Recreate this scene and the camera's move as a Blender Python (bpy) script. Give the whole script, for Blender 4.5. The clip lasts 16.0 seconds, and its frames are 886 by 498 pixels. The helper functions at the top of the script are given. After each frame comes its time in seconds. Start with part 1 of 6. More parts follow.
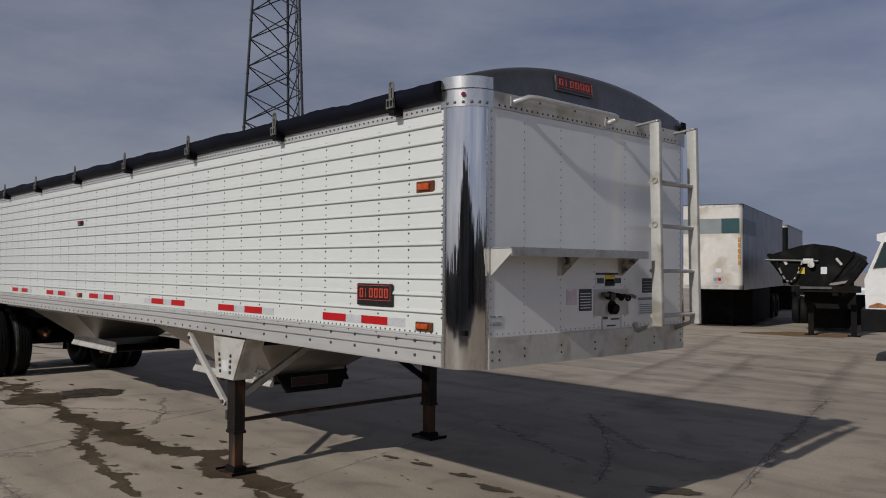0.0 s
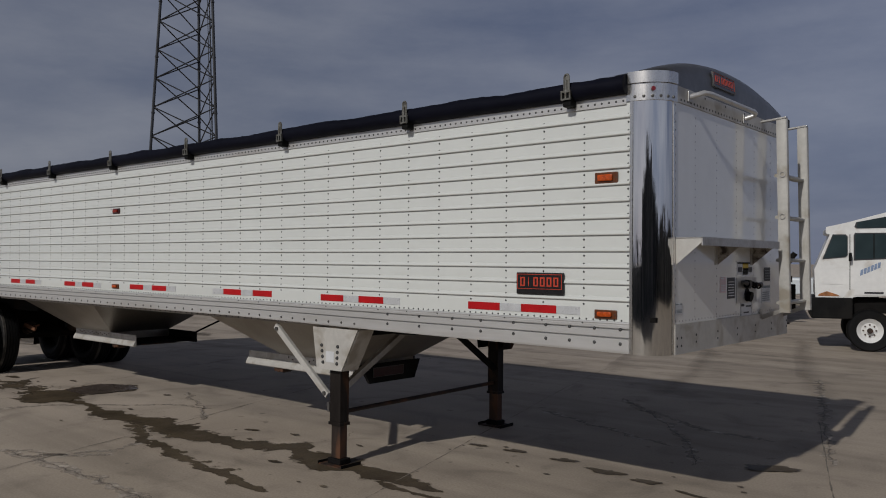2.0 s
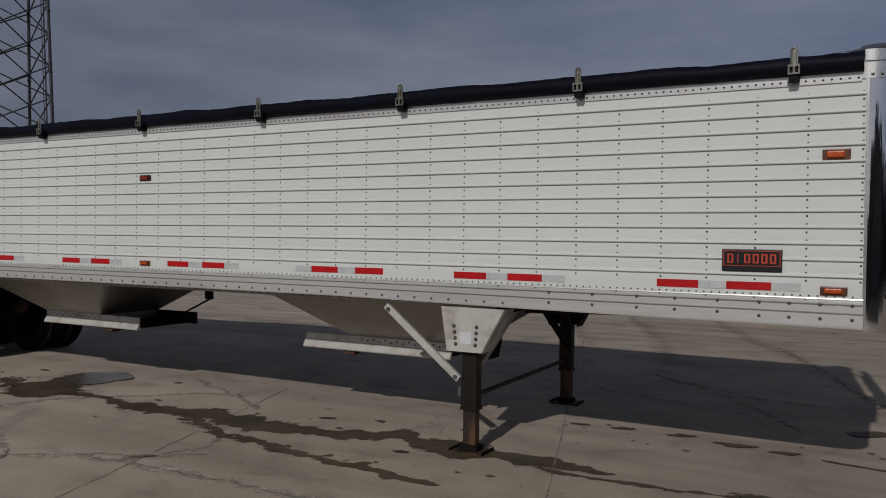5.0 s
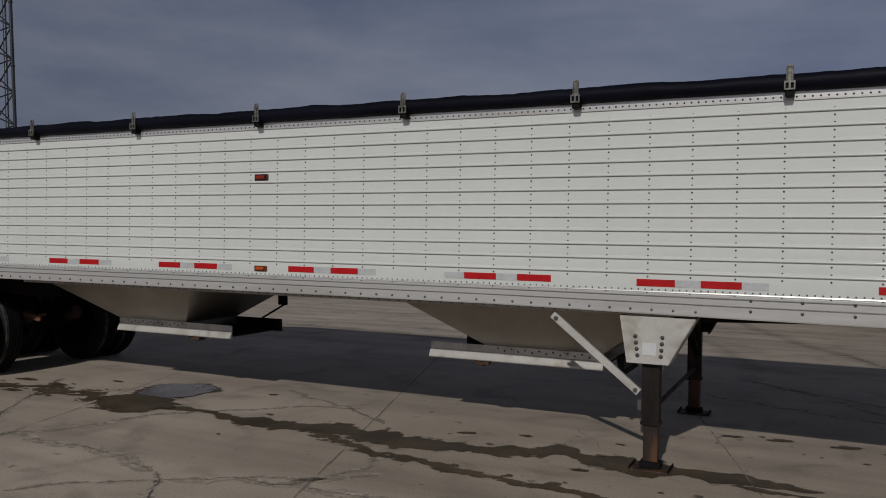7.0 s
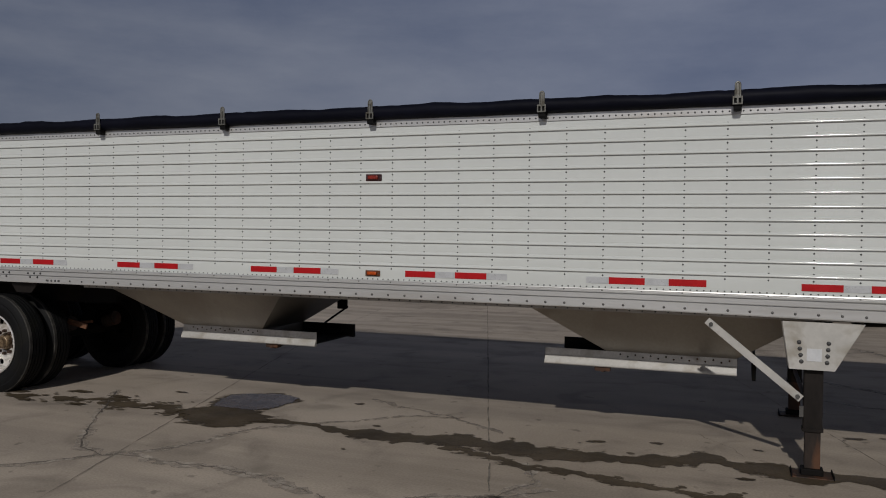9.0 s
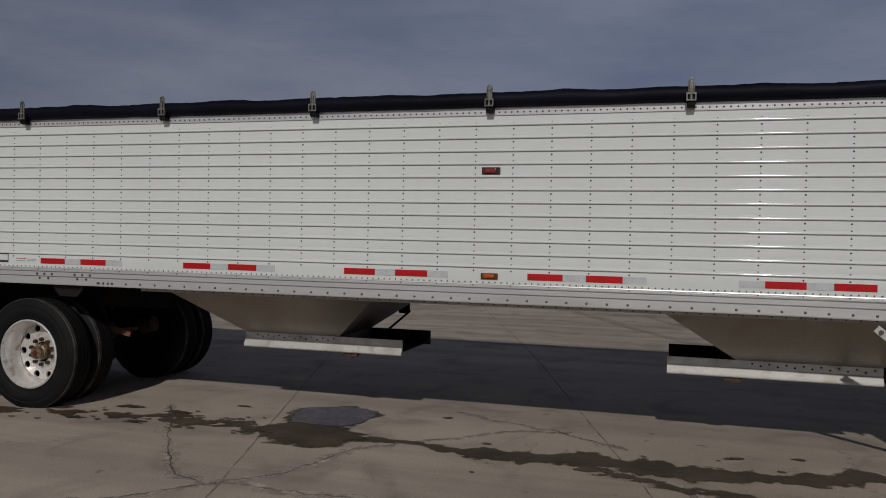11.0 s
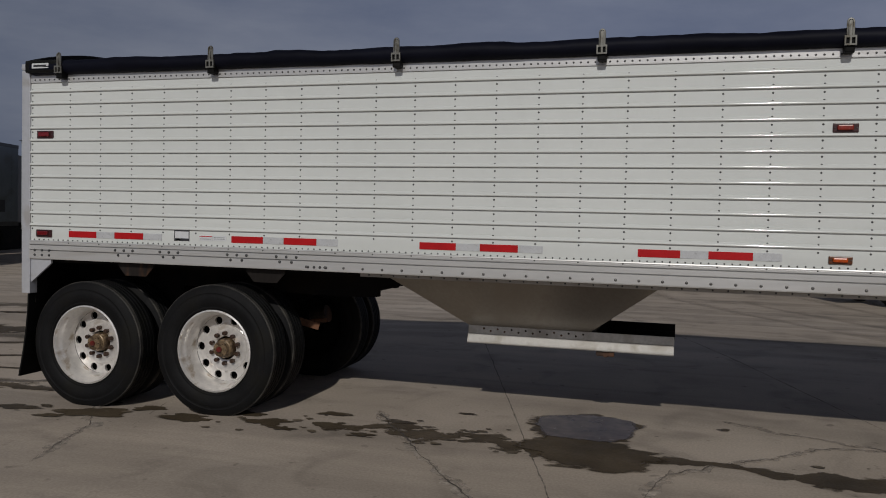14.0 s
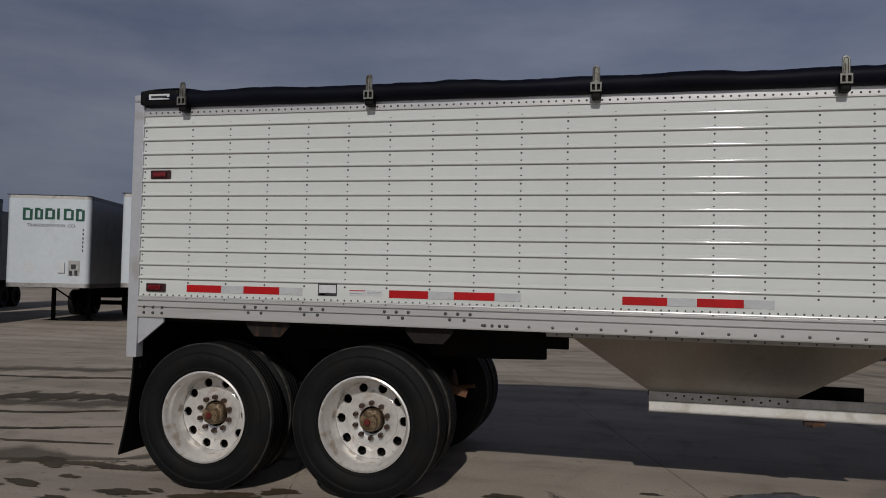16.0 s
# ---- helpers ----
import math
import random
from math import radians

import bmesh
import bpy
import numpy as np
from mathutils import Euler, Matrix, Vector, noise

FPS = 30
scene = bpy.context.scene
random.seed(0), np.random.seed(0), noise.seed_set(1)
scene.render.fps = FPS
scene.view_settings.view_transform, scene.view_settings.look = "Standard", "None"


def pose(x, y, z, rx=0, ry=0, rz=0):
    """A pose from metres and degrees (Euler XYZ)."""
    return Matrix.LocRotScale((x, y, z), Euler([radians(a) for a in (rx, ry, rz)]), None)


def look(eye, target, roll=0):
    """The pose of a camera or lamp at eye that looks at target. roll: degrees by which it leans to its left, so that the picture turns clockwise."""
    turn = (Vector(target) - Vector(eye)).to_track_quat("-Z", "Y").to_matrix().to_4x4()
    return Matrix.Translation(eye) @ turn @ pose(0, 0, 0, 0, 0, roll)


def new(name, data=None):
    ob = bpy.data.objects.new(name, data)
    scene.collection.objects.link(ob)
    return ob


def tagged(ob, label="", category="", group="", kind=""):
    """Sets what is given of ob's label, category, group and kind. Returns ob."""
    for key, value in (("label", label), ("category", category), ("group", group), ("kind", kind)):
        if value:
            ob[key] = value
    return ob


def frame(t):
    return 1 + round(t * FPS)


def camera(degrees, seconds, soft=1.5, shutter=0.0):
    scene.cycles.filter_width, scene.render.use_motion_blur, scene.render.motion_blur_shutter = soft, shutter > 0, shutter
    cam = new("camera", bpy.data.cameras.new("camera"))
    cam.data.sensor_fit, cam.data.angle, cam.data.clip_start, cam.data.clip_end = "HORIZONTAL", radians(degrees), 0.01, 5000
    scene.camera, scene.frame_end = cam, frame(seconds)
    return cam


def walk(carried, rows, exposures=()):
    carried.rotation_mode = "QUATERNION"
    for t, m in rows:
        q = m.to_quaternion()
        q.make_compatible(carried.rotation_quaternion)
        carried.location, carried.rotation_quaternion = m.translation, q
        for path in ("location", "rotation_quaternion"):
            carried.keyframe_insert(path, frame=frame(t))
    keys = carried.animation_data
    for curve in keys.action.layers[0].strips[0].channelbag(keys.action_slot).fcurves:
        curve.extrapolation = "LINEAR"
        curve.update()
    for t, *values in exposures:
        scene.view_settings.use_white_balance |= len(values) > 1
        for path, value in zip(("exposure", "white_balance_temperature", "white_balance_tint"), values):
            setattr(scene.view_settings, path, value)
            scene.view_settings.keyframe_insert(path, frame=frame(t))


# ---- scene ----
cam = camera(57.5, 16.0, soft=1.0)
PATH = [
    (0, (3.539, -3.236, 1.74), (2.062, -1.889, 1.789), 0.4),
    (0.5, (3.218, -3.538, 1.771), (1.789, -2.139, 1.805), 0.2),
    (1, (2.904, -3.871, 1.763), (1.514, -2.433, 1.797), 0.3),
    (1.5, (2.639, -4.237, 1.733), (1.291, -2.759, 1.772), 0.4),
    (2, (2.325, -4.492, 1.715), (1.027, -2.97, 1.744), 0.4),
    (2.2, (2.2, -4.62, 1.719), (0.927, -3.078, 1.7458), 0.44),
    (2.5, (2.012, -4.812, 1.725), (0.776, -3.24, 1.724), 0.5),
    (2.6, (1.944, -4.871, 1.722), (0.724, -3.286, 1.7094), 0.5),
    (3, (1.67, -5.106, 1.708), (0.517, -3.472, 1.679), 0.5),
    (3.5, (1.32, -5.284, 1.688), (0.222, -3.613, 1.661), 0.6),
    (3.7, (1.159, -5.325, 1.690), (0.0808, -3.6427, 1.6622), 0.61),
    (5.8, (-0.529, -5.760, 1.708), (-1.4355, -3.9775, 1.6748), 0.69),
    (6, (-0.69, -5.801, 1.71), (-1.589, -4.014, 1.676), 0.7),
    (6.5, (-1.152, -5.884, 1.719), (-2.04, -4.092, 1.683), 0.7),
    (7, (-1.577, -6.012, 1.718), (-2.436, -4.206, 1.688), 0.8),
    (7.5, (-2.027, -6.147, 1.707), (-2.839, -4.319, 1.679), 0.8),
    (8, (-2.402, -6.257, 1.71), (-3.196, -4.421, 1.683), 0.8),
    (8.5, (-2.883, -6.408, 1.702), (-3.606, -4.543, 1.677), 0.9),
    (9, (-3.257, -6.435, 1.756), (-3.952, -4.56, 1.719), 0.8),
    (9.2, (-3.415, -6.417, 1.753), (-4.1065, -4.5409, 1.7160), 0.82),
    (11.5, (-5.238, -6.209, 1.718), (-5.791, -4.288, 1.682), 1.1),
    (12, (-5.661, -6.1, 1.696), (-6.218, -4.18, 1.659), 1.1),
    (12.5, (-6.04, -5.971, 1.665), (-6.599, -4.051, 1.63), 1.1),
    (12.7, (-6.198, -5.906, 1.672), (-6.759, -3.987, 1.6344), 1.1),
    (12.9, (-6.355, -5.841, 1.679), (-6.918, -3.923, 1.6294), 1.1),
    (13, (-6.434, -5.809, 1.683), (-6.998, -3.891, 1.619), 1.1),
    (13.3, (-6.676, -5.747, 1.646), (-7.245, -3.83, 1.5688), 1.16),
    (13.5, (-6.837, -5.705, 1.621), (-7.409, -3.79, 1.543), 1.2),
    (14, (-7.262, -5.639, 1.619), (-7.829, -3.723, 1.541), 1.3),
    (14.1, (-7.344, -5.613, 1.609), (-7.911, -3.697, 1.5354), 1.32),
    (14.2, (-7.425, -5.586, 1.599), (-7.993, -3.67, 1.548), 1.34),
    (14.3, (-7.507, -5.56, 1.59), (-8.076, -3.644, 1.598), 1.36),
    (14.4, (-7.588, -5.533, 1.58), (-8.158, -3.617, 1.6092), 1.38),
    (14.5, (-7.67, -5.507, 1.57), (-8.24, -3.591, 1.612), 1.4),
    (14.7, (-7.854, -5.496, 1.583), (-8.418, -3.578, 1.641), 1.32),
    (15, (-8.131, -5.48, 1.603), (-8.684, -3.559, 1.666), 1.2),
    (15.5, (-8.553, -5.368, 1.567), (-9.079, -3.439, 1.631), 1.2),
    (16, (-8.992, -5.303, 1.534), (-9.471, -3.362, 1.603), 1.3),
]
EXPOSURES = [(0, -0.14), (1, -0.33), (1.5, -0.43), (2.2, -0.49), (3, -0.51), (3.5, -0.54), (6, -0.65), (9, -0.68), (16, -0.7)]
walk(cam, [(t, look(eye, target, roll)) for t, eye, target, roll in PATH], EXPOSURES)

# ---------- world, sun, exposure ----------
SUN = Vector((0.165, -1.535, 1.0)).normalized()
world = bpy.data.worlds.new("world")
scene.world = world
world.use_nodes = True
wn, wl = world.node_tree.nodes, world.node_tree.links
wn.clear()
w_out = wn.new("ShaderNodeOutputWorld")
w_bg = wn.new("ShaderNodeBackground")
w_bg.inputs["Strength"].default_value = 0.08
w_sky = wn.new("ShaderNodeTexSky")
w_sky.sky_type = "NISHITA"
w_sky.sun_disc = False
w_sky.sun_elevation = math.asin(SUN.z)
w_sky.sun_rotation = math.atan2(SUN.x, SUN.y)
w_sky.dust_density = 2.0
w_co = wn.new("ShaderNodeTexCoord")
w_map = wn.new("ShaderNodeMapping")
w_map.inputs["Scale"].default_value = (1.0, 1.0, 3.0)
w_map.inputs["Rotation"].default_value = (0.15, 0.1, 0.5)
w_n1 = wn.new("ShaderNodeTexNoise")
w_n1.inputs["Scale"].default_value = 1.9
w_n1.inputs["Detail"].default_value = 7
w_n1.inputs["Roughness"].default_value = 0.62
w_r1 = wn.new("ShaderNodeValToRGB")
w_r1.color_ramp.elements[0].position, w_r1.color_ramp.elements[0].color = 0.39, (1.62, 1.93, 2.9, 1)
w_r1.color_ramp.elements[1].position, w_r1.color_ramp.elements[1].color = 0.63, (3.6, 3.8, 4.55, 1)
w_mix = wn.new("ShaderNodeMixRGB")
w_mix.inputs["Fac"].default_value = 0.93
wl.new(w_co.outputs["Generated"], w_map.inputs["Vector"])
wl.new(w_map.outputs["Vector"], w_n1.inputs["Vector"])
w_map2 = wn.new("ShaderNodeMapping")
w_map2.inputs["Scale"].default_value = (1.0, 1.0, 5.5)
w_map2.inputs["Rotation"].default_value = (0.05, -0.12, 1.1)
w_n2 = wn.new("ShaderNodeTexNoise")
w_n2.inputs["Scale"].default_value, w_n2.inputs["Detail"].default_value, w_n2.inputs["Roughness"].default_value = 1.35, 6, 0.5
w_n2.inputs["Distortion"].default_value = 0.35
w_add = wn.new("ShaderNodeMix")
w_add.inputs["Factor"].default_value = 0.5
wl.new(w_co.outputs["Generated"], w_map2.inputs["Vector"])
wl.new(w_map2.outputs["Vector"], w_n2.inputs["Vector"])
wl.new(w_n1.outputs["Fac"], w_add.inputs["A"])
wl.new(w_n2.outputs["Fac"], w_add.inputs["B"])
wl.new(w_add.outputs["Result"], w_r1.inputs["Fac"])
wl.new(w_sky.outputs["Color"], w_mix.inputs["Color1"])
wl.new(w_r1.outputs["Color"], w_mix.inputs["Color2"])
w_sep = wn.new("ShaderNodeSeparateXYZ")
w_zen = wn.new("ShaderNodeMapRange")
w_zen.inputs["From Min"].default_value, w_zen.inputs["From Max"].default_value = 0.33, 0.75
w_zc = wn.new("ShaderNodeMixRGB")
w_zc.inputs["Color1"].default_value, w_zc.inputs["Color2"].default_value = (1, 1, 1, 1), (0.25, 0.245, 0.24, 1)
wl.new(w_zen.outputs["Result"], w_zc.inputs["Fac"])
w_dim = wn.new("ShaderNodeMixRGB")
w_dim.blend_type, w_dim.inputs["Fac"].default_value = "MULTIPLY", 1.0
wl.new(w_co.outputs["Generated"], w_sep.inputs["Vector"])
wl.new(w_sep.outputs["Z"], w_zen.inputs["Value"])
wl.new(w_mix.outputs["Color"], w_dim.inputs["Color1"])
wl.new(w_zc.outputs["Color"], w_dim.inputs["Color2"])
w_side = wn.new("ShaderNodeMapRange")
w_side.inputs["From Min"].default_value, w_side.inputs["From Max"].default_value = -0.8, -0.1
w_blue = wn.new("ShaderNodeMixRGB")
w_blue.blend_type = "MULTIPLY"
w_blue.inputs["Color2"].default_value = (0.975, 1.015, 1.12, 1)
wl.new(w_sep.outputs["X"], w_side.inputs["Value"])
wl.new(w_side.outputs["Result"], w_blue.inputs["Fac"])
wl.new(w_dim.outputs["Color"], w_blue.inputs["Color1"])
w_toward = wn.new("ShaderNodeVectorMath")
w_toward.operation = "DOT_PRODUCT"
w_toward.inputs[1].default_value = (0.5, -0.866, 0.0)
w_near = wn.new("ShaderNodeMapRange")
w_near.interpolation_type = "SMOOTHSTEP"
w_near.inputs["From Min"].default_value, w_near.inputs["From Max"].default_value = -0.25, 0.95
w_near.inputs["To Min"].default_value, w_near.inputs["To Max"].default_value = 0.0, 1.0
w_glow = wn.new("ShaderNodeMixRGB")
w_glow.blend_type = "MULTIPLY"
w_glow.inputs["Color2"].default_value = (1.85, 1.78, 1.62, 1)
wl.new(w_co.outputs["Generated"], w_toward.inputs[0])
wl.new(w_toward.outputs["Value"], w_near.inputs["Value"])
wl.new(w_blue.outputs["Color"], w_glow.inputs["Color1"])
wl.new(w_near.outputs["Result"], w_glow.inputs["Fac"])
wl.new(w_glow.outputs["Color"], w_bg.inputs["Color"])
wl.new(w_bg.outputs["Background"], w_out.inputs["Surface"])

sun = new("sun", bpy.data.lights.new("sun", "SUN"))
sun.data.energy, sun.data.angle, sun.data.color = 2.84, radians(0.9), (1.0, 0.965, 0.92)
sun.matrix_world = look((20, -160, 100), (20 - SUN.x * 10, -160 - SUN.y * 10, 100 - SUN.z * 10))

# ---------- materials ----------


def material(name, colour, rough=0.5, metal=0.0, vary=0.12, scale=6.0, fine=60.0, bump=0.0, bump_scale=None, coat=0.0, dirt=None, dirt_amount=0.0, dirt_scale=2.0, rough_vary=0.1, stretch=(1, 1, 1), island=0.0, spec=0.5, coat_rough=0.05):
    """A surface with broad and fine changes of tone, worn patches and fine relief, all at real size."""
    m = bpy.data.materials.new(name)
    m.use_nodes = True
    n, l = m.node_tree.nodes, m.node_tree.links
    p = n["Principled BSDF"]
    co = n.new("ShaderNodeTexCoord")
    mp = n.new("ShaderNodeMapping")
    mp.inputs["Scale"].default_value = stretch
    l.new(co.outputs["Object"], mp.inputs["Vector"])

    def tex(s, detail=5.0, dist=0.0):
        t = n.new("ShaderNodeTexNoise")
        t.inputs["Scale"].default_value = s
        t.inputs["Detail"].default_value = detail
        t.inputs["Distortion"].default_value = dist
        l.new(mp.outputs["Vector"], t.inputs["Vector"])
        return t.outputs["Fac"]

    def ramp(src, a, b, ca, cb):
        r = n.new("ShaderNodeValToRGB")
        r.color_ramp.elements[0].position, r.color_ramp.elements[0].color = a, (*ca, 1)
        r.color_ramp.elements[1].position, r.color_ramp.elements[1].color = b, (*cb, 1)
        l.new(src, r.inputs["Fac"])
        return r.outputs["Color"]

    def mixed(a, b, fac, blend="MIX"):
        x = n.new("ShaderNodeMixRGB")
        x.blend_type = blend
        for sock, v in ((x.inputs["Color1"], a), (x.inputs["Color2"], b), (x.inputs["Fac"], fac)):
            if isinstance(v, (float, int)):
                sock.default_value = v
            elif isinstance(v, tuple):
                sock.default_value = (*v, 1)
            else:
                l.new(v, sock)
        return x.outputs["Color"]

    g = lambda k: (k, k, k)  # noqa: E731
    big = ramp(tex(scale), 0.3, 0.7, g(1 - vary), g(1 + vary))
    col = mixed(colour, big, 1.0, "MULTIPLY")
    small = ramp(tex(fine, 3), 0.3, 0.7, g(1 - vary * 0.6), g(1 + vary * 0.6))
    col = mixed(col, small, 1.0, "MULTIPLY")
    if island:
        ob = n.new("ShaderNodeObjectInfo")
        col = mixed(col, ramp(ob.outputs["Random"], 0, 1, g(1 - island), g(1 + island)), 1.0, "MULTIPLY")
    if dirt:
        mask = ramp(tex(dirt_scale, 8, 0.4), 0.62 - dirt_amount * 0.4, 0.72 - dirt_amount * 0.25, g(0), g(1))
        col = mixed(col, dirt, mask)
    l.new(col, p.inputs["Base Color"])
    p.inputs["Metallic"].default_value = metal
    p.inputs["Specular IOR Level"].default_value = spec
    r = n.new("ShaderNodeMapRange")
    r.inputs["To Min"].default_value = max(0.02, rough - rough_vary)
    r.inputs["To Max"].default_value = min(1.0, rough + rough_vary)
    l.new(tex(scale * 3), r.inputs["Value"])
    l.new(r.outputs["Result"], p.inputs["Roughness"])
    if coat:
        p.inputs["Coat Weight"].default_value = coat
        p.inputs["Coat Roughness"].default_value = coat_rough
    if bump:
        b = n.new("ShaderNodeBump")
        b.inputs["Strength"].default_value = bump
        b.inputs["Distance"].default_value = 0.01
        l.new(tex(bump_scale or fine, 4), b.inputs["Height"])
        l.new(b.outputs["Normal"], p.inputs["Normal"])
    return m


WHITE = material("white_paint", (0.645, 0.664, 0.637), 0.4, spec=0.1, vary=0.025, scale=0.7, fine=9, bump=0.05, bump_scale=2.5, coat=0.92, coat_rough=0.08, island=0.012)
WHITE.node_tree.nodes["Principled BSDF"].inputs["Coat IOR"].default_value = 1.6
FACE = material("white_face_paint", (0.76, 0.765, 0.75), 0.16, vary=0.03, scale=1.0, fine=8, bump=0.03, bump_scale=1.6, coat=1.0, rough_vary=0.05)
ALU = material("mill_aluminium", (0.6, 0.595, 0.58), 0.34, 0.45, vary=0.06, scale=3, fine=40, bump=0.05, bump_scale=30, dirt=(0.52, 0.5, 0.47), dirt_amount=0.12, dirt_scale=5, stretch=(0.12, 1, 1))
ALU_WORN = material("worn_aluminium", (0.5, 0.49, 0.47), 0.42, 0.75, vary=0.15, scale=4, fine=50, bump=0.08, bump_scale=30, dirt=(0.36, 0.34, 0.31), dirt_amount=0.3, dirt_scale=4)
ALU_PAINT = material("silver_grey_aluminium", (0.52, 0.505, 0.47), 0.42, 0.15, vary=0.08, scale=4, fine=30, bump=0.04, dirt=(0.38, 0.35, 0.3), dirt_amount=0.25, dirt_scale=5)
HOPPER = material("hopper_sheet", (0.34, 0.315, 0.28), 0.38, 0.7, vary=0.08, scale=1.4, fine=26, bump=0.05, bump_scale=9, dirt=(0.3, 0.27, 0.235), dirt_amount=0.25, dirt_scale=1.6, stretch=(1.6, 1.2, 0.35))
CHROME = material("polished_stainless", (0.68, 0.67, 0.65), 0.05, 1.0, vary=0.04, scale=2, fine=20, bump=0.2, bump_scale=9, rough_vary=0.03, stretch=(3, 3, 0.1))
LADDER = material("dull_ladder_aluminium", (0.45, 0.44, 0.41), 0.4, 0.2, vary=0.1, scale=4, fine=30, bump=0.04, dirt=(0.3, 0.27, 0.22), dirt_amount=0.25, dirt_scale=5)
BRUSHED = material("brushed_stainless", (0.7, 0.68, 0.64), 0.26, 1.0, vary=0.06, scale=3, fine=40, rough_vary=0.08, stretch=(4, 4, 0.5))
RIVET = material("dull_rivet_metal", (0.06, 0.06, 0.06), 0.55, 0.3, vary=0.2, scale=9)
BOLT = material("zinc_bolt_metal", (0.1, 0.097, 0.092), 0.42, 0.4, vary=0.2, scale=9)
CAP = material("grey_cap_aluminium", (0.15, 0.148, 0.148), 0.34, 0.75, vary=0.15, scale=1.5, fine=30, bump=0.05, bump_scale=5, dirt=(0.13, 0.128, 0.128), dirt_amount=0.25, dirt_scale=3)
TARP = material("black_vinyl", (0.005, 0.0055, 0.011), 0.55, vary=0.25, scale=2, fine=14, bump=0.45, bump_scale=5, stretch=(0.5, 1, 1), spec=0.08)
BLACK = material("black_paint", (0.007, 0.007, 0.007), 0.6, vary=0.3, scale=4, dirt=(0.013, 0.012, 0.011), dirt_amount=0.2, spec=0.1)
UNDER = material("dirty_black_frame", (0.0075, 0.0068, 0.0064), 0.8, vary=0.3, scale=5, dirt=(0.015, 0.011, 0.008), dirt_amount=0.25, spec=0.12)
RUBBER = material("tyre_rubber", (0.008, 0.008, 0.0085), 0.66, vary=0.25, scale=5, fine=70, bump=0.15, bump_scale=80, dirt=(0.0095, 0.009, 0.008), dirt_amount=0.22, dirt_scale=4, spec=0.13)
TREAD = material("worn_tread_rubber", (0.042, 0.04, 0.037), 0.8, vary=0.4, scale=9, fine=60, bump=0.2, bump_scale=70, dirt=(0.08, 0.074, 0.064), dirt_amount=0.35, dirt_scale=8, spec=0.2)
RUST = material("rusty_steel", (0.032, 0.019, 0.0125), 0.7, 0.1, vary=0.45, scale=7, fine=40, bump=0.2, dirt=(0.1, 0.043, 0.02), dirt_amount=0.3, dirt_scale=6, stretch=(1, 1, 0.35))
LEGBLACK = material("worn_black_leg", (0.014, 0.011, 0.0095), 0.55, 0.0, vary=0.35, scale=6, fine=40, bump=0.1, dirt=(0.085, 0.04, 0.02), dirt_amount=0.16, dirt_scale=7, stretch=(1, 1, 0.3), spec=0.2)
RIM = material("polished_wheel_aluminium", (0.76, 0.735, 0.7), 0.33, 0.55, vary=0.12, scale=5, fine=30, bump=0.04, dirt=(0.46, 0.39, 0.31), dirt_amount=0.12, dirt_scale=9)
HUB = material("hub_brown_grease", (0.2, 0.14, 0.08), 0.4, 0.3, vary=0.35, scale=20, fine=60, dirt=(0.06, 0.035, 0.018), dirt_amount=0.4, dirt_scale=15)
NUT = material("dull_nut", (0.062, 0.036, 0.025), 0.5, 0.5, vary=0.3, scale=20)
REDCAP = material("red_cap_plastic", (0.12, 0.012, 0.008), 0.4, vary=0.2, scale=30)
TAPE_RED = material("red_reflective_tape", (0.43, 0.009, 0.012), 0.4, vary=0.12, scale=8, fine=120, spec=0.25)
TAPE_WHITE = material("silver_reflective_tape", (0.55, 0.56, 0.57), 0.3, 0.15, vary=0.1, scale=10, fine=150)
AMBER = material("amber_lens", (0.45, 0.068, 0.007), 0.25, vary=0.25, scale=30, coat=0.15)
DARKAMBER = material("deep_amber_lens", (0.2, 0.018, 0.008), 0.25, vary=0.25, scale=30, coat=0.08)
DULLRIVET = material("painted_rivet", (0.3, 0.3, 0.31), 0.45, 0.2, vary=0.15, scale=9)
BRACKET = material("grey_primer", (0.028, 0.028, 0.028), 0.6, vary=0.15, scale=5)
REDLENS = material("red_lens", (0.15, 0.006, 0.009), 0.18, vary=0.25, scale=30, coat=0.4)
LAMPBASE = material("brown_lamp_housing", (0.1, 0.03, 0.008), 0.35, vary=0.2, scale=20)
REDBASE = material("dark_red_lamp_housing", (0.035, 0.006, 0.007), 0.35, vary=0.2, scale=20)
SIGN_BLACK = material("black_sign_plate", (0.012, 0.011, 0.012), 0.3, vary=0.2, scale=10, coat=0.2)
SIGN_RED = material("red_sign_enamel", (0.52, 0.06, 0.03), 0.35, vary=0.12, scale=20)
SIGN_WHITE = material("white_sign_edge", (0.09, 0.075, 0.07), 0.4, vary=0.1, scale=20)
LABEL = material("pale_label", (0.62, 0.63, 0.64), 0.4, vary=0.06, scale=14)
LABEL_PINK = material("faded_pink_label", (0.62, 0.47, 0.48), 0.45, vary=0.08, scale=14)
ORANGE = material("faded_orange_paint", (0.42, 0.2, 0.02), 0.5, vary=0.3, scale=9)
YELLOW = material("yellow_label", (0.62, 0.42, 0.03), 0.45, vary=0.1, scale=14)
INK = material("dark_print", (0.03, 0.03, 0.035), 0.5, vary=0.2, scale=20)
OLIVE = material("grey_hook_metal", (0.18, 0.177, 0.16), 0.45, 0.4, vary=0.25, scale=14, dirt=(0.1, 0.09, 0.07), dirt_amount=0.3, dirt_scale=20)
GALV = material("galvanised_steel", (0.035, 0.037, 0.042), 0.5, 0.5, vary=0.2, scale=0.6)
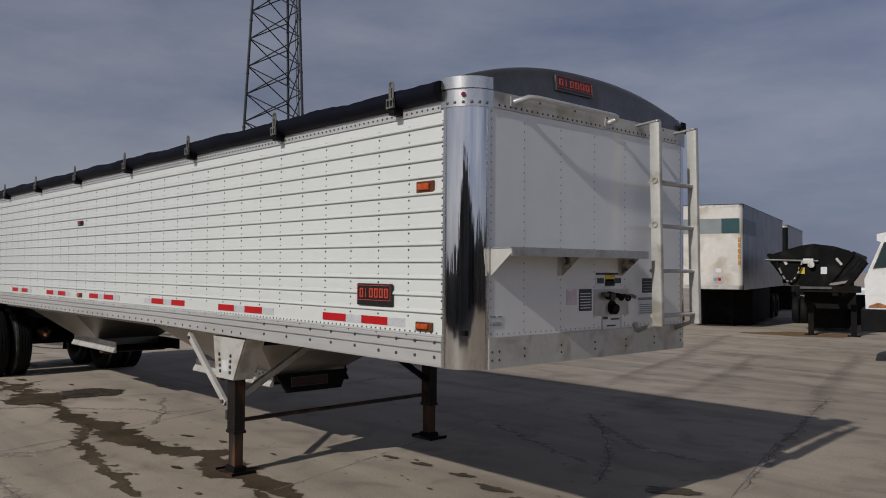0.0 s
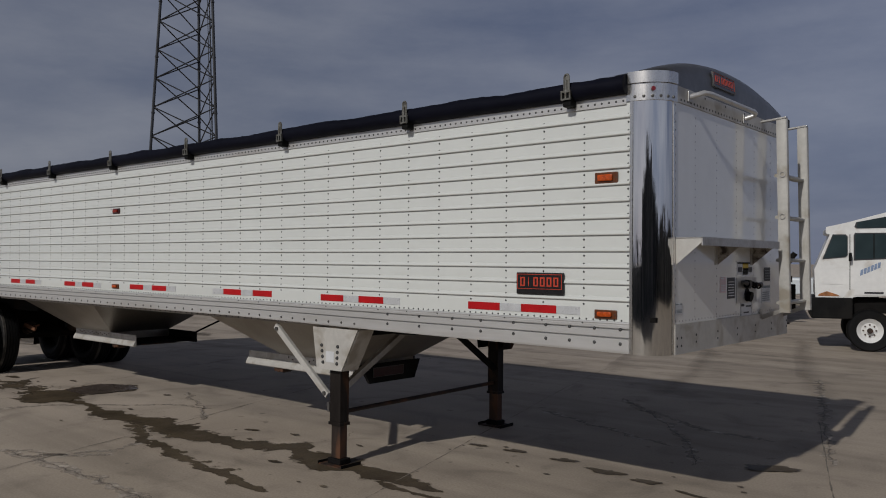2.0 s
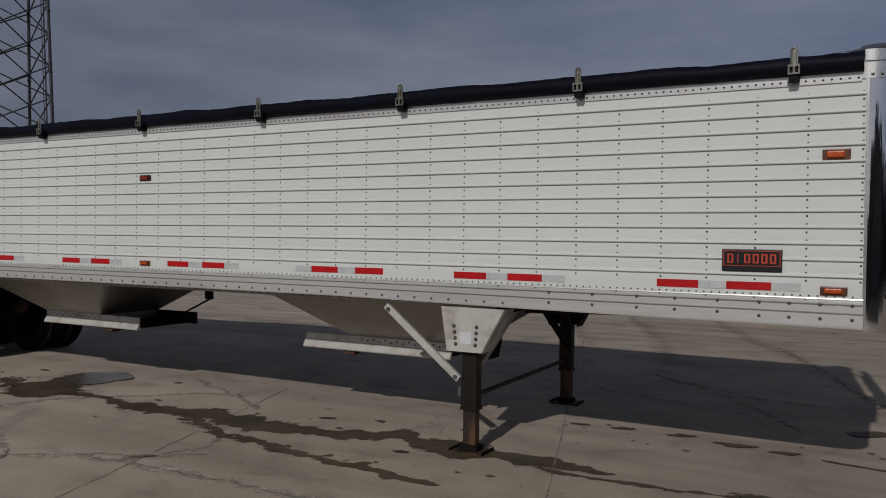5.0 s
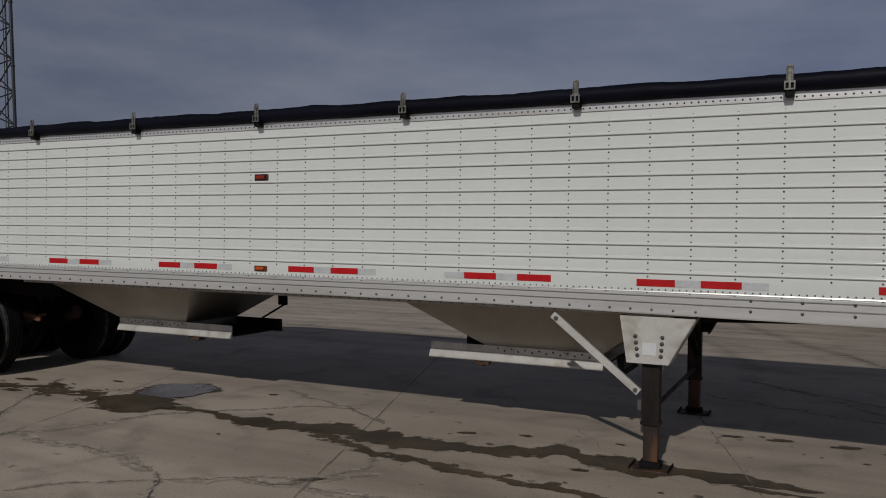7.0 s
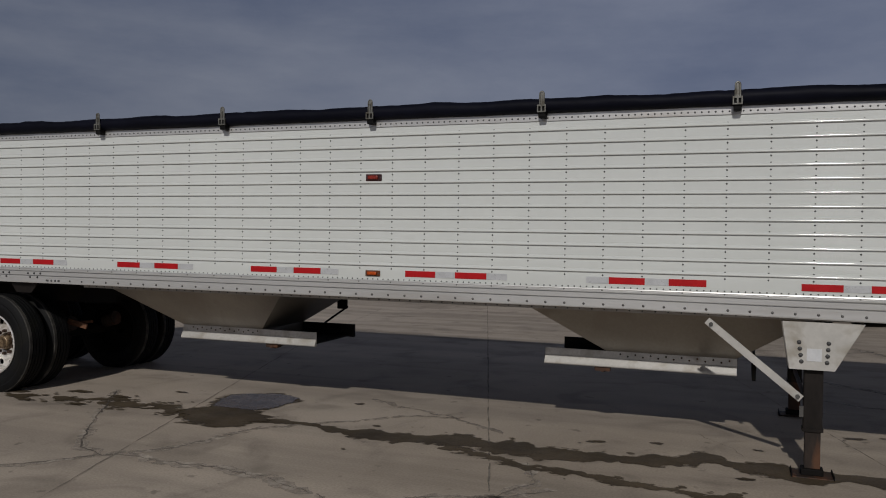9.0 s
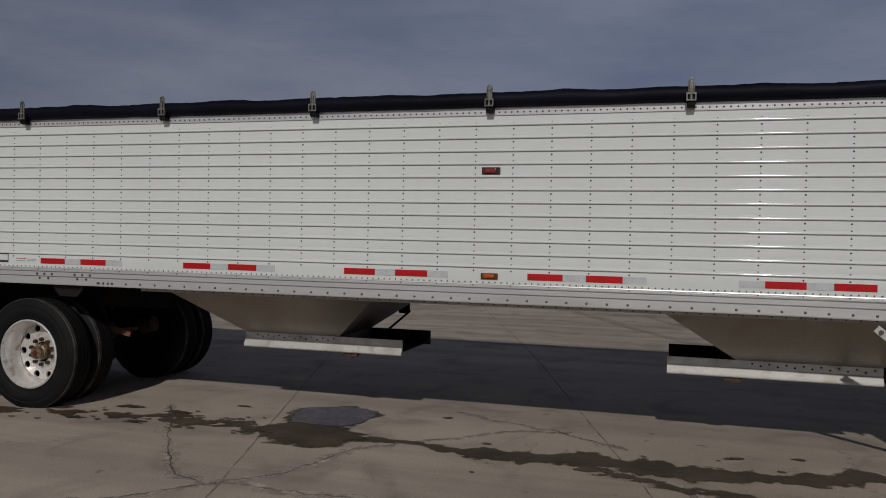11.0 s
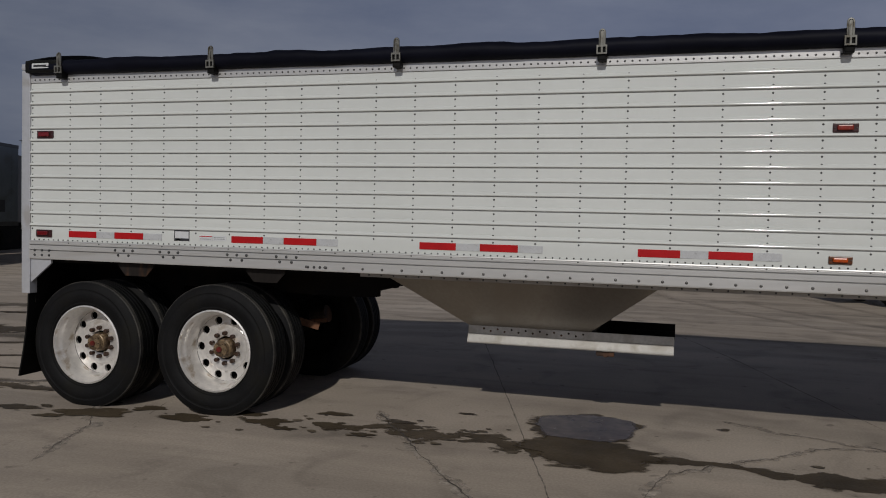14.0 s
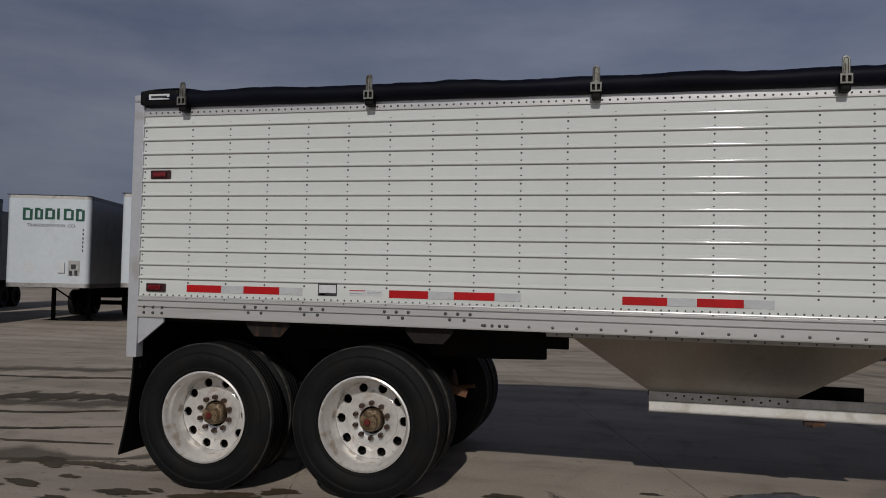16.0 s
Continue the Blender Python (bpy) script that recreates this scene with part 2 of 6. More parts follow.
VAN_WHITE = material("weathered_white_van", (0.6, 0.645, 0.68), 0.35, vary=0.06, scale=0.6, fine=6, bump=0.03, bump_scale=2, dirt=(0.53, 0.56, 0.57), dirt_amount=0.1, dirt_scale=1.2)
VAN_TAN = material("stained_white_van", (0.6, 0.57, 0.52), 0.4, vary=0.08, scale=0.6, fine=6, bump=0.03, dirt=(0.42, 0.37, 0.3), dirt_amount=0.3, dirt_scale=1.0)
# van grey darkened so that its colour also carries the sides' shade
VAN_SIDE = material("darkened_van_aluminium", (0.075, 0.075, 0.075), 0.32, 0.4, vary=0.15, scale=0.5, fine=6, bump=0.04, dirt=(0.1, 0.097, 0.092), dirt_amount=0.3, dirt_scale=1.0)
VAN_DARK = material("dull_blue_grey_van", (0.15, 0.175, 0.19), 0.4, 0.1, vary=0.12, scale=0.5, fine=6, bump=0.03, dirt=(0.11, 0.12, 0.125), dirt_amount=0.25, dirt_scale=1.0)
TEAL = material("dark_teal_paint", (0.005, 0.05, 0.056), 0.4, vary=0.12, scale=2)
GREYPATCH = material("grey_green_patch", (0.2, 0.225, 0.225), 0.45, vary=0.1, scale=2)
GREEN = material("dark_green_paint", (0.006, 0.07, 0.04), 0.4, vary=0.15, scale=4)
GREY = material("grey_fibreglass", (0.27, 0.29, 0.315), 0.45, vary=0.08, scale=0.8, fine=8, dirt=(0.22, 0.23, 0.245), dirt_amount=0.2)
GLASS = material("dark_cab_glass", (0.03, 0.045, 0.05), 0.05, vary=0.2, scale=2, coat=0.6, rough_vary=0.02)
BLUEPAINT = material("faded_blue_lettering", (0.2, 0.27, 0.4), 0.45, vary=0.2, scale=8)
CABWHITE = material("yard_truck_white", (0.72, 0.72, 0.7), 0.35, vary=0.05, scale=1.5, fine=12, coat=0.2, dirt=(0.5, 0.46, 0.4), dirt_amount=0.15)
RUSTY = material("brown_rust", (0.13, 0.056, 0.026), 0.75, vary=0.4, scale=9)
# gusset aluminium with dark mottling laid over its colour
MOTTLED = material("mottled_gusset_aluminium", (0.4, 0.36, 0.3), 0.5, 0.2, vary=0.15, scale=9, fine=40, dirt=(0.06, 0.045, 0.035), dirt_amount=0.42, dirt_scale=16)
TAIL = material("silver_tail_post", (0.5, 0.51, 0.535), 0.35, 0.25, vary=0.06, scale=3, fine=30, bump=0.04, dirt=(0.42, 0.41, 0.4), dirt_amount=0.2, dirt_scale=4)
RUSTPATCH = material("orange_rust", (0.36, 0.14, 0.045), 0.7, vary=0.4, scale=9)
TAN_DIRT = material("spilled_grain_dirt", (0.19, 0.115, 0.05), 0.9, vary=0.3, scale=4, bump=0.4, bump_scale=30)
WALL = material("dark_backdrop_panel", (0.1, 0.098, 0.09), 0.6, vary=0.15, scale=0.3, fine=3, island=0.75)


def ground_material():
    m = bpy.data.materials.new("weathered_concrete")
    m.use_nodes = True
    n, l = m.node_tree.nodes, m.node_tree.links
    p = n["Principled BSDF"]
    co = n.new("ShaderNodeTexCoord")

    def tex(scale, detail=6.0, stretch=(1, 1, 1), turn=0.0, dist=0.0):
        mp = n.new("ShaderNodeMapping")
        mp.inputs["Scale"].default_value = stretch
        mp.inputs["Rotation"].default_value = (0, 0, turn)
        l.new(co.outputs["Object"], mp.inputs["Vector"])
        t = n.new("ShaderNodeTexNoise")
        t.inputs["Scale"].default_value = scale
        t.inputs["Detail"].default_value = detail
        t.inputs["Distortion"].default_value = dist
        l.new(mp.outputs["Vector"], t.inputs["Vector"])
        return t.outputs["Fac"]

    def ramp(src, *stops):
        r = n.new("ShaderNodeValToRGB")
        e = r.color_ramp.elements
        while len(e) < len(stops):
            e.new(0.5)
        for k, (pos, c) in enumerate(stops):
            e[k].position, e[k].color = pos, (*c, 1)
        l.new(src, r.inputs["Fac"])
        return r.outputs["Color"]

    def mul(a, b):
        x = n.new("ShaderNodeMixRGB")
        x.blend_type, x.inputs["Fac"].default_value = "MULTIPLY", 1.0
        l.new(a, x.inputs["Color1"]), l.new(b, x.inputs["Color2"])
        return x.outputs["Color"]

    g = lambda k: (k, k, k)  # noqa: E731
    base = ramp(tex(0.35, 8), (0.3, (0.33, 0.276, 0.218)), (0.55, (0.4, 0.338, 0.273)), (0.75, (0.46, 0.394, 0.322)))
    streaks = ramp(tex(0.55, 7, (0.22, 2.6, 1), 0.28, 0.6), (0.38, g(0.8)), (0.52, g(1.0)), (0.7, g(1.05)))
    blots = ramp(tex(1.6, 10, dist=0.8), (0.3, g(0.72)), (0.46, g(1.0)), (0.72, g(1.1)))
    grain = ramp(tex(55, 6), (0.25, g(0.84)), (0.75, g(1.14)))
    spots = ramp(tex(7, 3), (0.26, g(0.6)), (0.33, g(1.0)))
    col = mul(mul(mul(mul(base, streaks), blots), grain), spots)
    # brightness ramp put into the colour along x: darker by the nose, paler tailward
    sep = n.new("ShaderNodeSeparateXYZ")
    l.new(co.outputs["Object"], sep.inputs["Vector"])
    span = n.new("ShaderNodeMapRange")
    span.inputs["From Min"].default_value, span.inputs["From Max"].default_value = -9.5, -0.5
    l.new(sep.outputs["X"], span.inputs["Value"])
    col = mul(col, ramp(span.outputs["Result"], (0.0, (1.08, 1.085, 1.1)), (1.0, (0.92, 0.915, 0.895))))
    l.new(col, p.inputs["Base Color"])
    p.inputs["Roughness"].default_value = 0.78
    b = n.new("ShaderNodeBump")
    b.inputs["Strength"].default_value, b.inputs["Distance"].default_value = 0.14, 0.005
    l.new(tex(40, 6), b.inputs["Height"])
    l.new(b.outputs["Normal"], p.inputs["Normal"])
    return m


def patchy(m, scale, low, high):
    """Lets bare ground show through a thin stain in ragged patches."""
    n, l = m.node_tree.nodes, m.node_tree.links
    co, t, r = n.new("ShaderNodeTexCoord"), n.new("ShaderNodeTexNoise"), n.new("ShaderNodeMapRange")
    t.inputs["Scale"].default_value, t.inputs["Detail"].default_value, t.inputs["Roughness"].default_value = scale, 9.0, 0.62
    l.new(co.outputs["Object"], t.inputs["Vector"])
    l.new(t.outputs["Fac"], r.inputs["Value"])
    r.inputs["From Min"].default_value, r.inputs["From Max"].default_value = low, high
    l.new(r.outputs["Result"], n["Principled BSDF"].inputs["Alpha"])
    return m


def soaked(m, scale, low, high, rag=1.5, most=1.0):
    """A stain that thins out in ragged tongues towards its rim, by the edge value that its mesh carries."""
    n, l = m.node_tree.nodes, m.node_tree.links
    co, at, r = n.new("ShaderNodeTexCoord"), n.new("ShaderNodeAttribute"), n.new("ShaderNodeMapRange")
    at.attribute_name = "edge"
    mp = n.new("ShaderNodeMapping")
    mp.inputs["Rotation"].default_value, mp.inputs["Scale"].default_value = (0, 0, -0.5), (0.7, 1.25, 1)
    t = n.new("ShaderNodeTexNoise")
    t.inputs["Scale"].default_value, t.inputs["Detail"].default_value, t.inputs["Roughness"].default_value = scale, 10.0, 0.6
    a = n.new("ShaderNodeMath")
    a.operation = "MULTIPLY_ADD"
    a.inputs[1].default_value = rag
    l.new(co.outputs["Object"], mp.inputs["Vector"])
    l.new(mp.outputs["Vector"], t.inputs["Vector"])
    l.new(t.outputs["Fac"], a.inputs[0]), l.new(at.outputs["Fac"], a.inputs[2])
    l.new(a.outputs["Value"], r.inputs["Value"])
    r.inputs["From Min"].default_value, r.inputs["From Max"].default_value = low + rag * 0.5, high + rag * 0.5
    r.inputs["To Max"].default_value = most
    l.new(r.outputs["Result"], n["Principled BSDF"].inputs["Alpha"])
    return m


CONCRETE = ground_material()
WET = soaked(material("damp_concrete", (0.08, 0.061, 0.039), 0.55, vary=0.3, scale=2.5, fine=50, bump=0.2, bump_scale=40, rough_vary=0.15, spec=0.14), 5.0, 0.2, 0.42, 1.9)
WATER_TINT = (1.0, 0.84, 0.7, 1)
WET_BROKEN = soaked(material("drying_concrete", (0.092, 0.071, 0.047), 0.6, vary=0.3, scale=2.5, fine=50, bump=0.2, bump_scale=40, rough_vary=0.15, spec=0.14), 7.0, 0.52, 0.7, 2.6)
SPOT = material("damp_speck", (0.13, 0.105, 0.075), 0.6, vary=0.3, scale=4, spec=0.15)
TYRE_MARK = soaked(material("old_tyre_mark", (0.1, 0.084, 0.068), 0.8, vary=0.3, scale=3), 1.6, 0.05, 1.3, 0.9, 0.26)
DAMP_FILM = soaked(material("drying_film", (0.13, 0.108, 0.082), 0.7, vary=0.25, scale=3), 2.0, 0.15, 0.7, 1.4, 0.62)
WATER = soaked(material("shallow_water", (0.095, 0.076, 0.065), 0.24, vary=0.3, scale=3, fine=12, bump=0.05, bump_scale=8, rough_vary=0.12, spec=0.085), 3.0, 0.05, 0.2, 0.3)
WATER.node_tree.nodes["Principled BSDF"].inputs["Specular Tint"].default_value = WATER_TINT
JOINT = patchy(material("grey_joint", (0.2, 0.176, 0.146), 0.9, vary=0.35, scale=3), 3.0, 0.38, 0.55)
CRACK = patchy(material("dark_crack", (0.085, 0.071, 0.06), 0.9, vary=0.35, scale=4), 7.0, 0.28, 0.4)
SEALED = patchy(material("pale_joint_filler", (0.385, 0.335, 0.28), 0.85, vary=0.3, scale=5, fine=40), 6.0, 0.36, 0.6)

# ---------- mesh helpers ----------


def part(name, bm, mat, parent=None, label="", smooth=False, bevel=0.0, kind=""):
    """Links a bmesh as one mesh object, under a thing or a part."""
    me = bpy.data.meshes.new(name)
    if bevel:
        bmesh.ops.remove_doubles(bm, verts=bm.verts, dist=1e-5)
        bmesh.ops.bevel(bm, geom=[e for e in bm.edges if e.is_manifold and e.calc_face_angle(0) > 0.5], offset=bevel, segments=2, affect="EDGES", profile=0.6, clamp_overlap=True)
    bmesh.ops.recalc_face_normals(bm, faces=bm.faces)
    if smooth:
        for fc in bm.faces:
            fc.smooth = True
    bm.to_mesh(me)
    bm.free()
    if smooth:
        me.set_sharp_from_angle(angle=radians(38))
    me.materials.append(mat)
    ob = new(name, me)
    ob.parent = parent
    return tagged(ob, label, kind=kind)


def thing(name, label, category, at=(0, 0, 0), rz=0.0, group="", kind=""):
    e = new(name)
    e.empty_display_size = 0.3
    e.matrix_basis = pose(*at, 0, 0, rz)
    return tagged(e, label, category, group, kind)


def box(x0, x1, y0, y1, z0, z1, bm=None):
    bm = bm or bmesh.new()
    c = Vector(((x0 + x1) / 2, (y0 + y1) / 2, (z0 + z1) / 2))
    bmesh.ops.create_cube(bm, size=1, matrix=Matrix.Translation(c) @ Matrix.Diagonal((abs(x1 - x0), abs(y1 - y0), abs(z1 - z0), 1)))
    return bm


def prism(poly, axis, a, b, bm=None):
    """A polygon of (u, v) drawn out along an axis from a to b: u, v are y, z for x; x, z for y; x, y for z."""
    bm = bm or bmesh.new()
    put = {"x": lambda u, v, w: (w, u, v), "y": lambda u, v, w: (u, w, v), "z": lambda u, v, w: (u, v, w)}[axis]
    lo = [bm.verts.new(put(u, v, a)) for u, v in poly]
    hi = [bm.verts.new(put(u, v, b)) for u, v in poly]
    n = len(poly)
    for i in range(n):
        bm.faces.new((lo[i], lo[(i + 1) % n], hi[(i + 1) % n], hi[i]))
    bm.faces.new(lo), bm.faces.new(hi)
    return bm


def tube(points, r, n=10, bm=None, radii=None):
    """A round bar through points, with closed ends."""
    bm = bm or bmesh.new()
    pts = [Vector(p) for p in points]
    rings, up = [], None
    for i, p in enumerate(pts):
        d = (pts[min(i + 1, len(pts) - 1)] - pts[max(i - 1, 0)]).normalized()
        if up is None:
            up = d.orthogonal().normalized()
        up = (up - d * up.dot(d)).normalized()
        side = d.cross(up)
        rr = radii[i] if radii else r
        rings.append([bm.verts.new(p + (up * math.cos(2 * math.pi * k / n) + side * math.sin(2 * math.pi * k / n)) * rr) for k in range(n)])
    for a, b in zip(rings, rings[1:]):
        for k in range(n):
            bm.faces.new((a[k], a[(k + 1) % n], b[(k + 1) % n], b[k]))
    bm.faces.new(rings[0]), bm.faces.new(rings[-1])
    return bm


def bar(a, b, w, h, bm=None, up=(0, 0, 1)):
    """A straight bar of rectangular section from a to b."""
    bm = bm or bmesh.new()
    a, b = Vector(a), Vector(b)
    d = (b - a).normalized()
    s = d.cross(Vector(up)).normalized()
    u = s.cross(d)
    vs = [[bm.verts.new(p + s * w / 2 * i + u * h / 2 * j) for i, j in ((-1, -1), (1, -1), (1, 1), (-1, 1))] for p in (a, b)]
    for k in range(4):
        bm.faces.new((vs[0][k], vs[0][(k + 1) % 4], vs[1][(k + 1) % 4], vs[1][k]))
    bm.faces.new(vs[0]), bm.faces.new(vs[1])
    return bm


def lathe(profile, n=48, bm=None, c=(0, 0, 0), closed=False):
    """A profile of (radius, y) turned about the y axis through c."""
    bm = bm or bmesh.new()
    rings = [[bm.verts.new((c[0] + r * math.cos(2 * math.pi * k / n), c[1] + y, c[2] + r * math.sin(2 * math.pi * k / n))) for k in range(n)] for r, y in profile]
    pairs = list(zip(rings, rings[1:])) + ([(rings[-1], rings[0])] if closed else [])
    for a, b in pairs:
        for k in range(n):
            bm.faces.new((a[k], a[(k + 1) % n], b[(k + 1) % n], b[k]))
    return bm


def studs(points, out, r, h, n=6):
    """Low round heads at points, all facing out; one mesh."""
    o = Vector(out).normalized()
    u = o.orthogonal().normalized()
    v = o.cross(u)
    verts, faces = [], []
    for p in points:
        p, k0 = Vector(p), len(verts)
        for rr, hh in ((r, 0.0), (r * 0.75, h * 0.7)):
            verts += [tuple(p + (u * math.cos(2 * math.pi * k / n) + v * math.sin(2 * math.pi * k / n)) * rr + o * hh) for k in range(n)]
        verts.append(tuple(p + o * h))
        for k in range(n):
            a, b = k0 + k, k0 + (k + 1) % n
            faces += [(a, b, b + n, a + n), (a + n, b + n, k0 + 2 * n)]
    me = bpy.data.meshes.new("studs")
    me.from_pydata(verts, [], faces)
    bm = bmesh.new()
    bm.from_mesh(me)
    bpy.data.meshes.remove(me)
    return bm


def ribbon(points, widths, z, seed, rough=0.25, step=0.06, freq=3.0, wander=0.0, soft=False):
    """A flat strip along a line on the ground, with ragged edges."""
    bm = bmesh.new()
    edge = bm.verts.layers.float.new("edge")
    pts = [Vector((x, y, 0)) for x, y in points]
    run = [0.0]
    for a, b in zip(pts, pts[1:]):
        run.append(run[-1] + (b - a).length)
    count = max(3, int(run[-1] / step))
    prev = None
    for i in range(count + 1):
        s = run[-1] * i / count
        k = max(j for j in range(len(run)) if run[j] <= s + 1e-9)
        k = min(k, len(pts) - 2)
        f = (s - run[k]) / max(1e-6, run[k + 1] - run[k])
        p = pts[k].lerp(pts[k + 1], f)
        w = widths[k] + (widths[k + 1] - widths[k]) * f
        d = (pts[k + 1] - pts[k]).normalized()
        side = Vector((-d.y, d.x, 0))
        ends = min(1.0, math.sqrt(max(0.0, min(i, count - i) / max(1, count * 0.06)) + 0.002))
        rag = [1 + rough * (2 * noise.noise((s * freq, seed * 7.3 + q * 3.1, 0.4)) + 1.2 * noise.noise((s * freq * 3.7, seed * 3.9 + q * 5.3, 1.7))) for q in (0, 1)]
        off = side * (w * rough * 0.8 * noise.noise((s * freq * 0.6, seed * 1.7, 5.0)) + wander * (noise.noise((s * 3.1, seed * 2.3, 8.0)) + 0.6 * noise.noise((s * 8.7, seed * 4.1, 3.0)) + 0.35 * noise.noise((s * 23.0, seed * 1.3, 6.0))))
        z_here = ground_height(p.x, p.y) + z
        row = []
        for q in ((1.0, 0.5, 0.0, -0.5, -1.0) if soft else (1.0, -1.0)):
            place = p + off + side * (w / 2) * max(0.08, rag[0] if q > 0 else rag[1]) * ends * q
            row.append(bm.verts.new((place.x, place.y, z_here)))
            row[-1][edge] = (1 - abs(q)) * min(1.0, ends)
        if prev:
            for q in range(len(row) - 1):
                bm.faces.new((prev[q], row[q], row[q + 1], prev[q + 1]))
        prev = row
    return bm


def blot(x, y, rx, ry, z, seed, rough=0.3, n=44, turn=0.0, square=0.0):
    """A flat patch on the ground with a ragged outline."""
    bm = bmesh.new()
    edge = bm.verts.layers.float.new("edge")
    ring, inner = [], []
    c, s = math.cos(turn), math.sin(turn)
    for k in range(n):
        a = 2 * math.pi * k / n
        f = 1 + rough * (1.5 * noise.noise((math.cos(a) * 1.3, math.sin(a) * 1.3, seed * 2.7)) + 0.7 * noise.noise((math.cos(a) * 4, math.sin(a) * 4, seed * 5.1)))
        f *= (math.cos(a) ** 4 + math.sin(a) ** 4) ** (-0.25 * square)
        u, v = rx * f * math.cos(a), ry * f * math.sin(a)
        ring.append(bm.verts.new((x + c * u - s * v, y + s * u + c * v, ground_height(x, y) + z)))
        u, v = u * 0.55, v * 0.55
        inner.append(bm.verts.new((x + c * u - s * v, y + s * u + c * v, ground_height(x, y) + z)))
        ring[-1][edge], inner[-1][edge] = 0.0, 0.8
    for k in range(n):
        bm.faces.new((ring[k], ring[(k + 1) % n], inner[(k + 1) % n], inner[k]))
    bm.faces.new(inner)
    return bm


def ground_height(x, y):
    """The yard is level round the trailer; the fall beyond it and the dip under the rear axle are set to fit the
    camera's view.
    """
    f = min(1.0, max(0.0, (y - 4.0) / 12.0))
    r = min(1.0, max(0.0, (-10.0 - x) / 1.9))
    return -0.3 * f * f * (3 - 2 * f) - 0.05 * r * r * (3 - 2 * r)


# ---------- the yard ----------


def build_ground():
    bm = bmesh.new()
    xs = [-1500, -400, -150, -80, -50, -30, -20, -15] + [-13 + 0.25 * k for k in range(16)] + [-9 + k for k in range(26)] + [20, 30, 60, 150, 400, 1500]
    ys = [-1500, -400, -120, -60, -30, -15, -6, -3, 0, 2, 4] + [6 + k for k in range(25)] + [32, 36, 45, 70, 120, 300, 1500]
    grid = [[bm.verts.new((x, y, ground_height(x, y))) for y in ys] for x in xs]
    for i in range(len(xs) - 1):
        for j in range(len(ys) - 1):
            bm.faces.new((grid[i][j], grid[i + 1][j], grid[i + 1][j + 1], grid[i][j + 1]))
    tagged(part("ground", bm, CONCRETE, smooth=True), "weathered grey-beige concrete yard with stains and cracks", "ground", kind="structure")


build_ground()


def flat(name, bm, mat, label, category):
    return tagged(part(name, bm, mat), label, category, kind="structure")


# joints between the slabs, all at one slant
for x0, ya, yb, w in ((1.24, -3, 5, 0.01), (-2.0, -1.2, 8, 0.008), (-5.21, -3.5, 16, 0.013), (-8.27, -2.5, 14, 0.01), (-11.4, -0.4, 10, 0.006), (4.4, -2, 24, 0.006)):
    pts = [(x0 - 0.31 * y, y) for y in (ya, (ya * 2 + yb) / 3, (ya + 2 * yb) / 3, yb)]
    flat("slab_joint", ribbon(pts, [w] * 4, 0.004, x0, 0.6, 0.05, 5.0, 0.008), JOINT, "dark narrow joint between concrete slabs", "joint")
for y0, xa, xb in ((7.2, -16, 6), (12.6, -20, 6)):
    flat("slab_joint", ribbon([(xa, y0 + 0.31 * xa + 1.6), (xb, y0 + 0.31 * xb + 1.6)], [0.008, 0.008], 0.004, y0, 0.4, 0.15), JOINT, "faint joint between concrete slabs", "joint")

# cracks, and the pale filler along some
for k, (pts, w) in enumerate((
    ([(-9.65, 0.61), (-9.1, -0.2), (-8.92, -0.47), (-8.49, -1.06), (-8.21, -1.36), (-7.89, -1.49)], 0.014),
    ([(-7.89, -1.49), (-8.27, -1.92), (-8.9, -2.3)], 0.014),
    ([(-5.91, -1.67), (-5.73, -1.8), (-5.52, -2.12), (-5.3, -2.5)], 0.014),
    ([(-5.73, -1.8), (-6.23, -2.14), (-6.47, -2.47)], 0.011),
    ([(-5.24, -1.46), (-4.88, -1.35), (-4.4, -1.0)], 0.008),
    ([(-7.28, -0.19), (-7.44, -0.82), (-7.51, -1.11), (-7.9, -1.5)], 0.007),
    ([(-4.9, -1.5), (-4.6, -0.9), (-4.78, -0.39)], 0.008),
    ([(-2.58, 4.76), (-1.9, 4.1), (-1.28, 3.38), (-0.8, 2.75), (-0.48, 2.09)], 0.011),
    ([(-2.46, 4.6), (-1.7, 4.0), (-0.97, 3.55), (-0.27, 3.48)], 0.008),
    ([(-2.84, 3.34), (-1.7, 2.89), (-0.94, 2.65)], 0.008),
    ([(0.39, 2.83), (-0.25, 5.0), (-0.8, 6.9), (-1.43, 9.04)], 0.01),
    ([(-3.6, 1.1), (-3.3, 0.7), (-3.2, 0.45)], 0.006),
    ([(-12.2, 0.3), (-11.6, -0.5), (-11.3, -1.4)], 0.008),
)):
    flat("ground_crack", ribbon(pts, [w * 0.65] * len(pts), 0.0055, k + 11, 0.7, 0.02, 6.0, 0.03), CRACK, "ragged dark crack in the concrete", "crack")
    if w > 0.0065:
        flat("sealed_crack", ribbon(pts, [0.085] * len(pts), 0.0028, k + 11, 0.7, 0.03, 6.0, 0.03), SEALED, "pale worn edges along a crack", "crack filler")
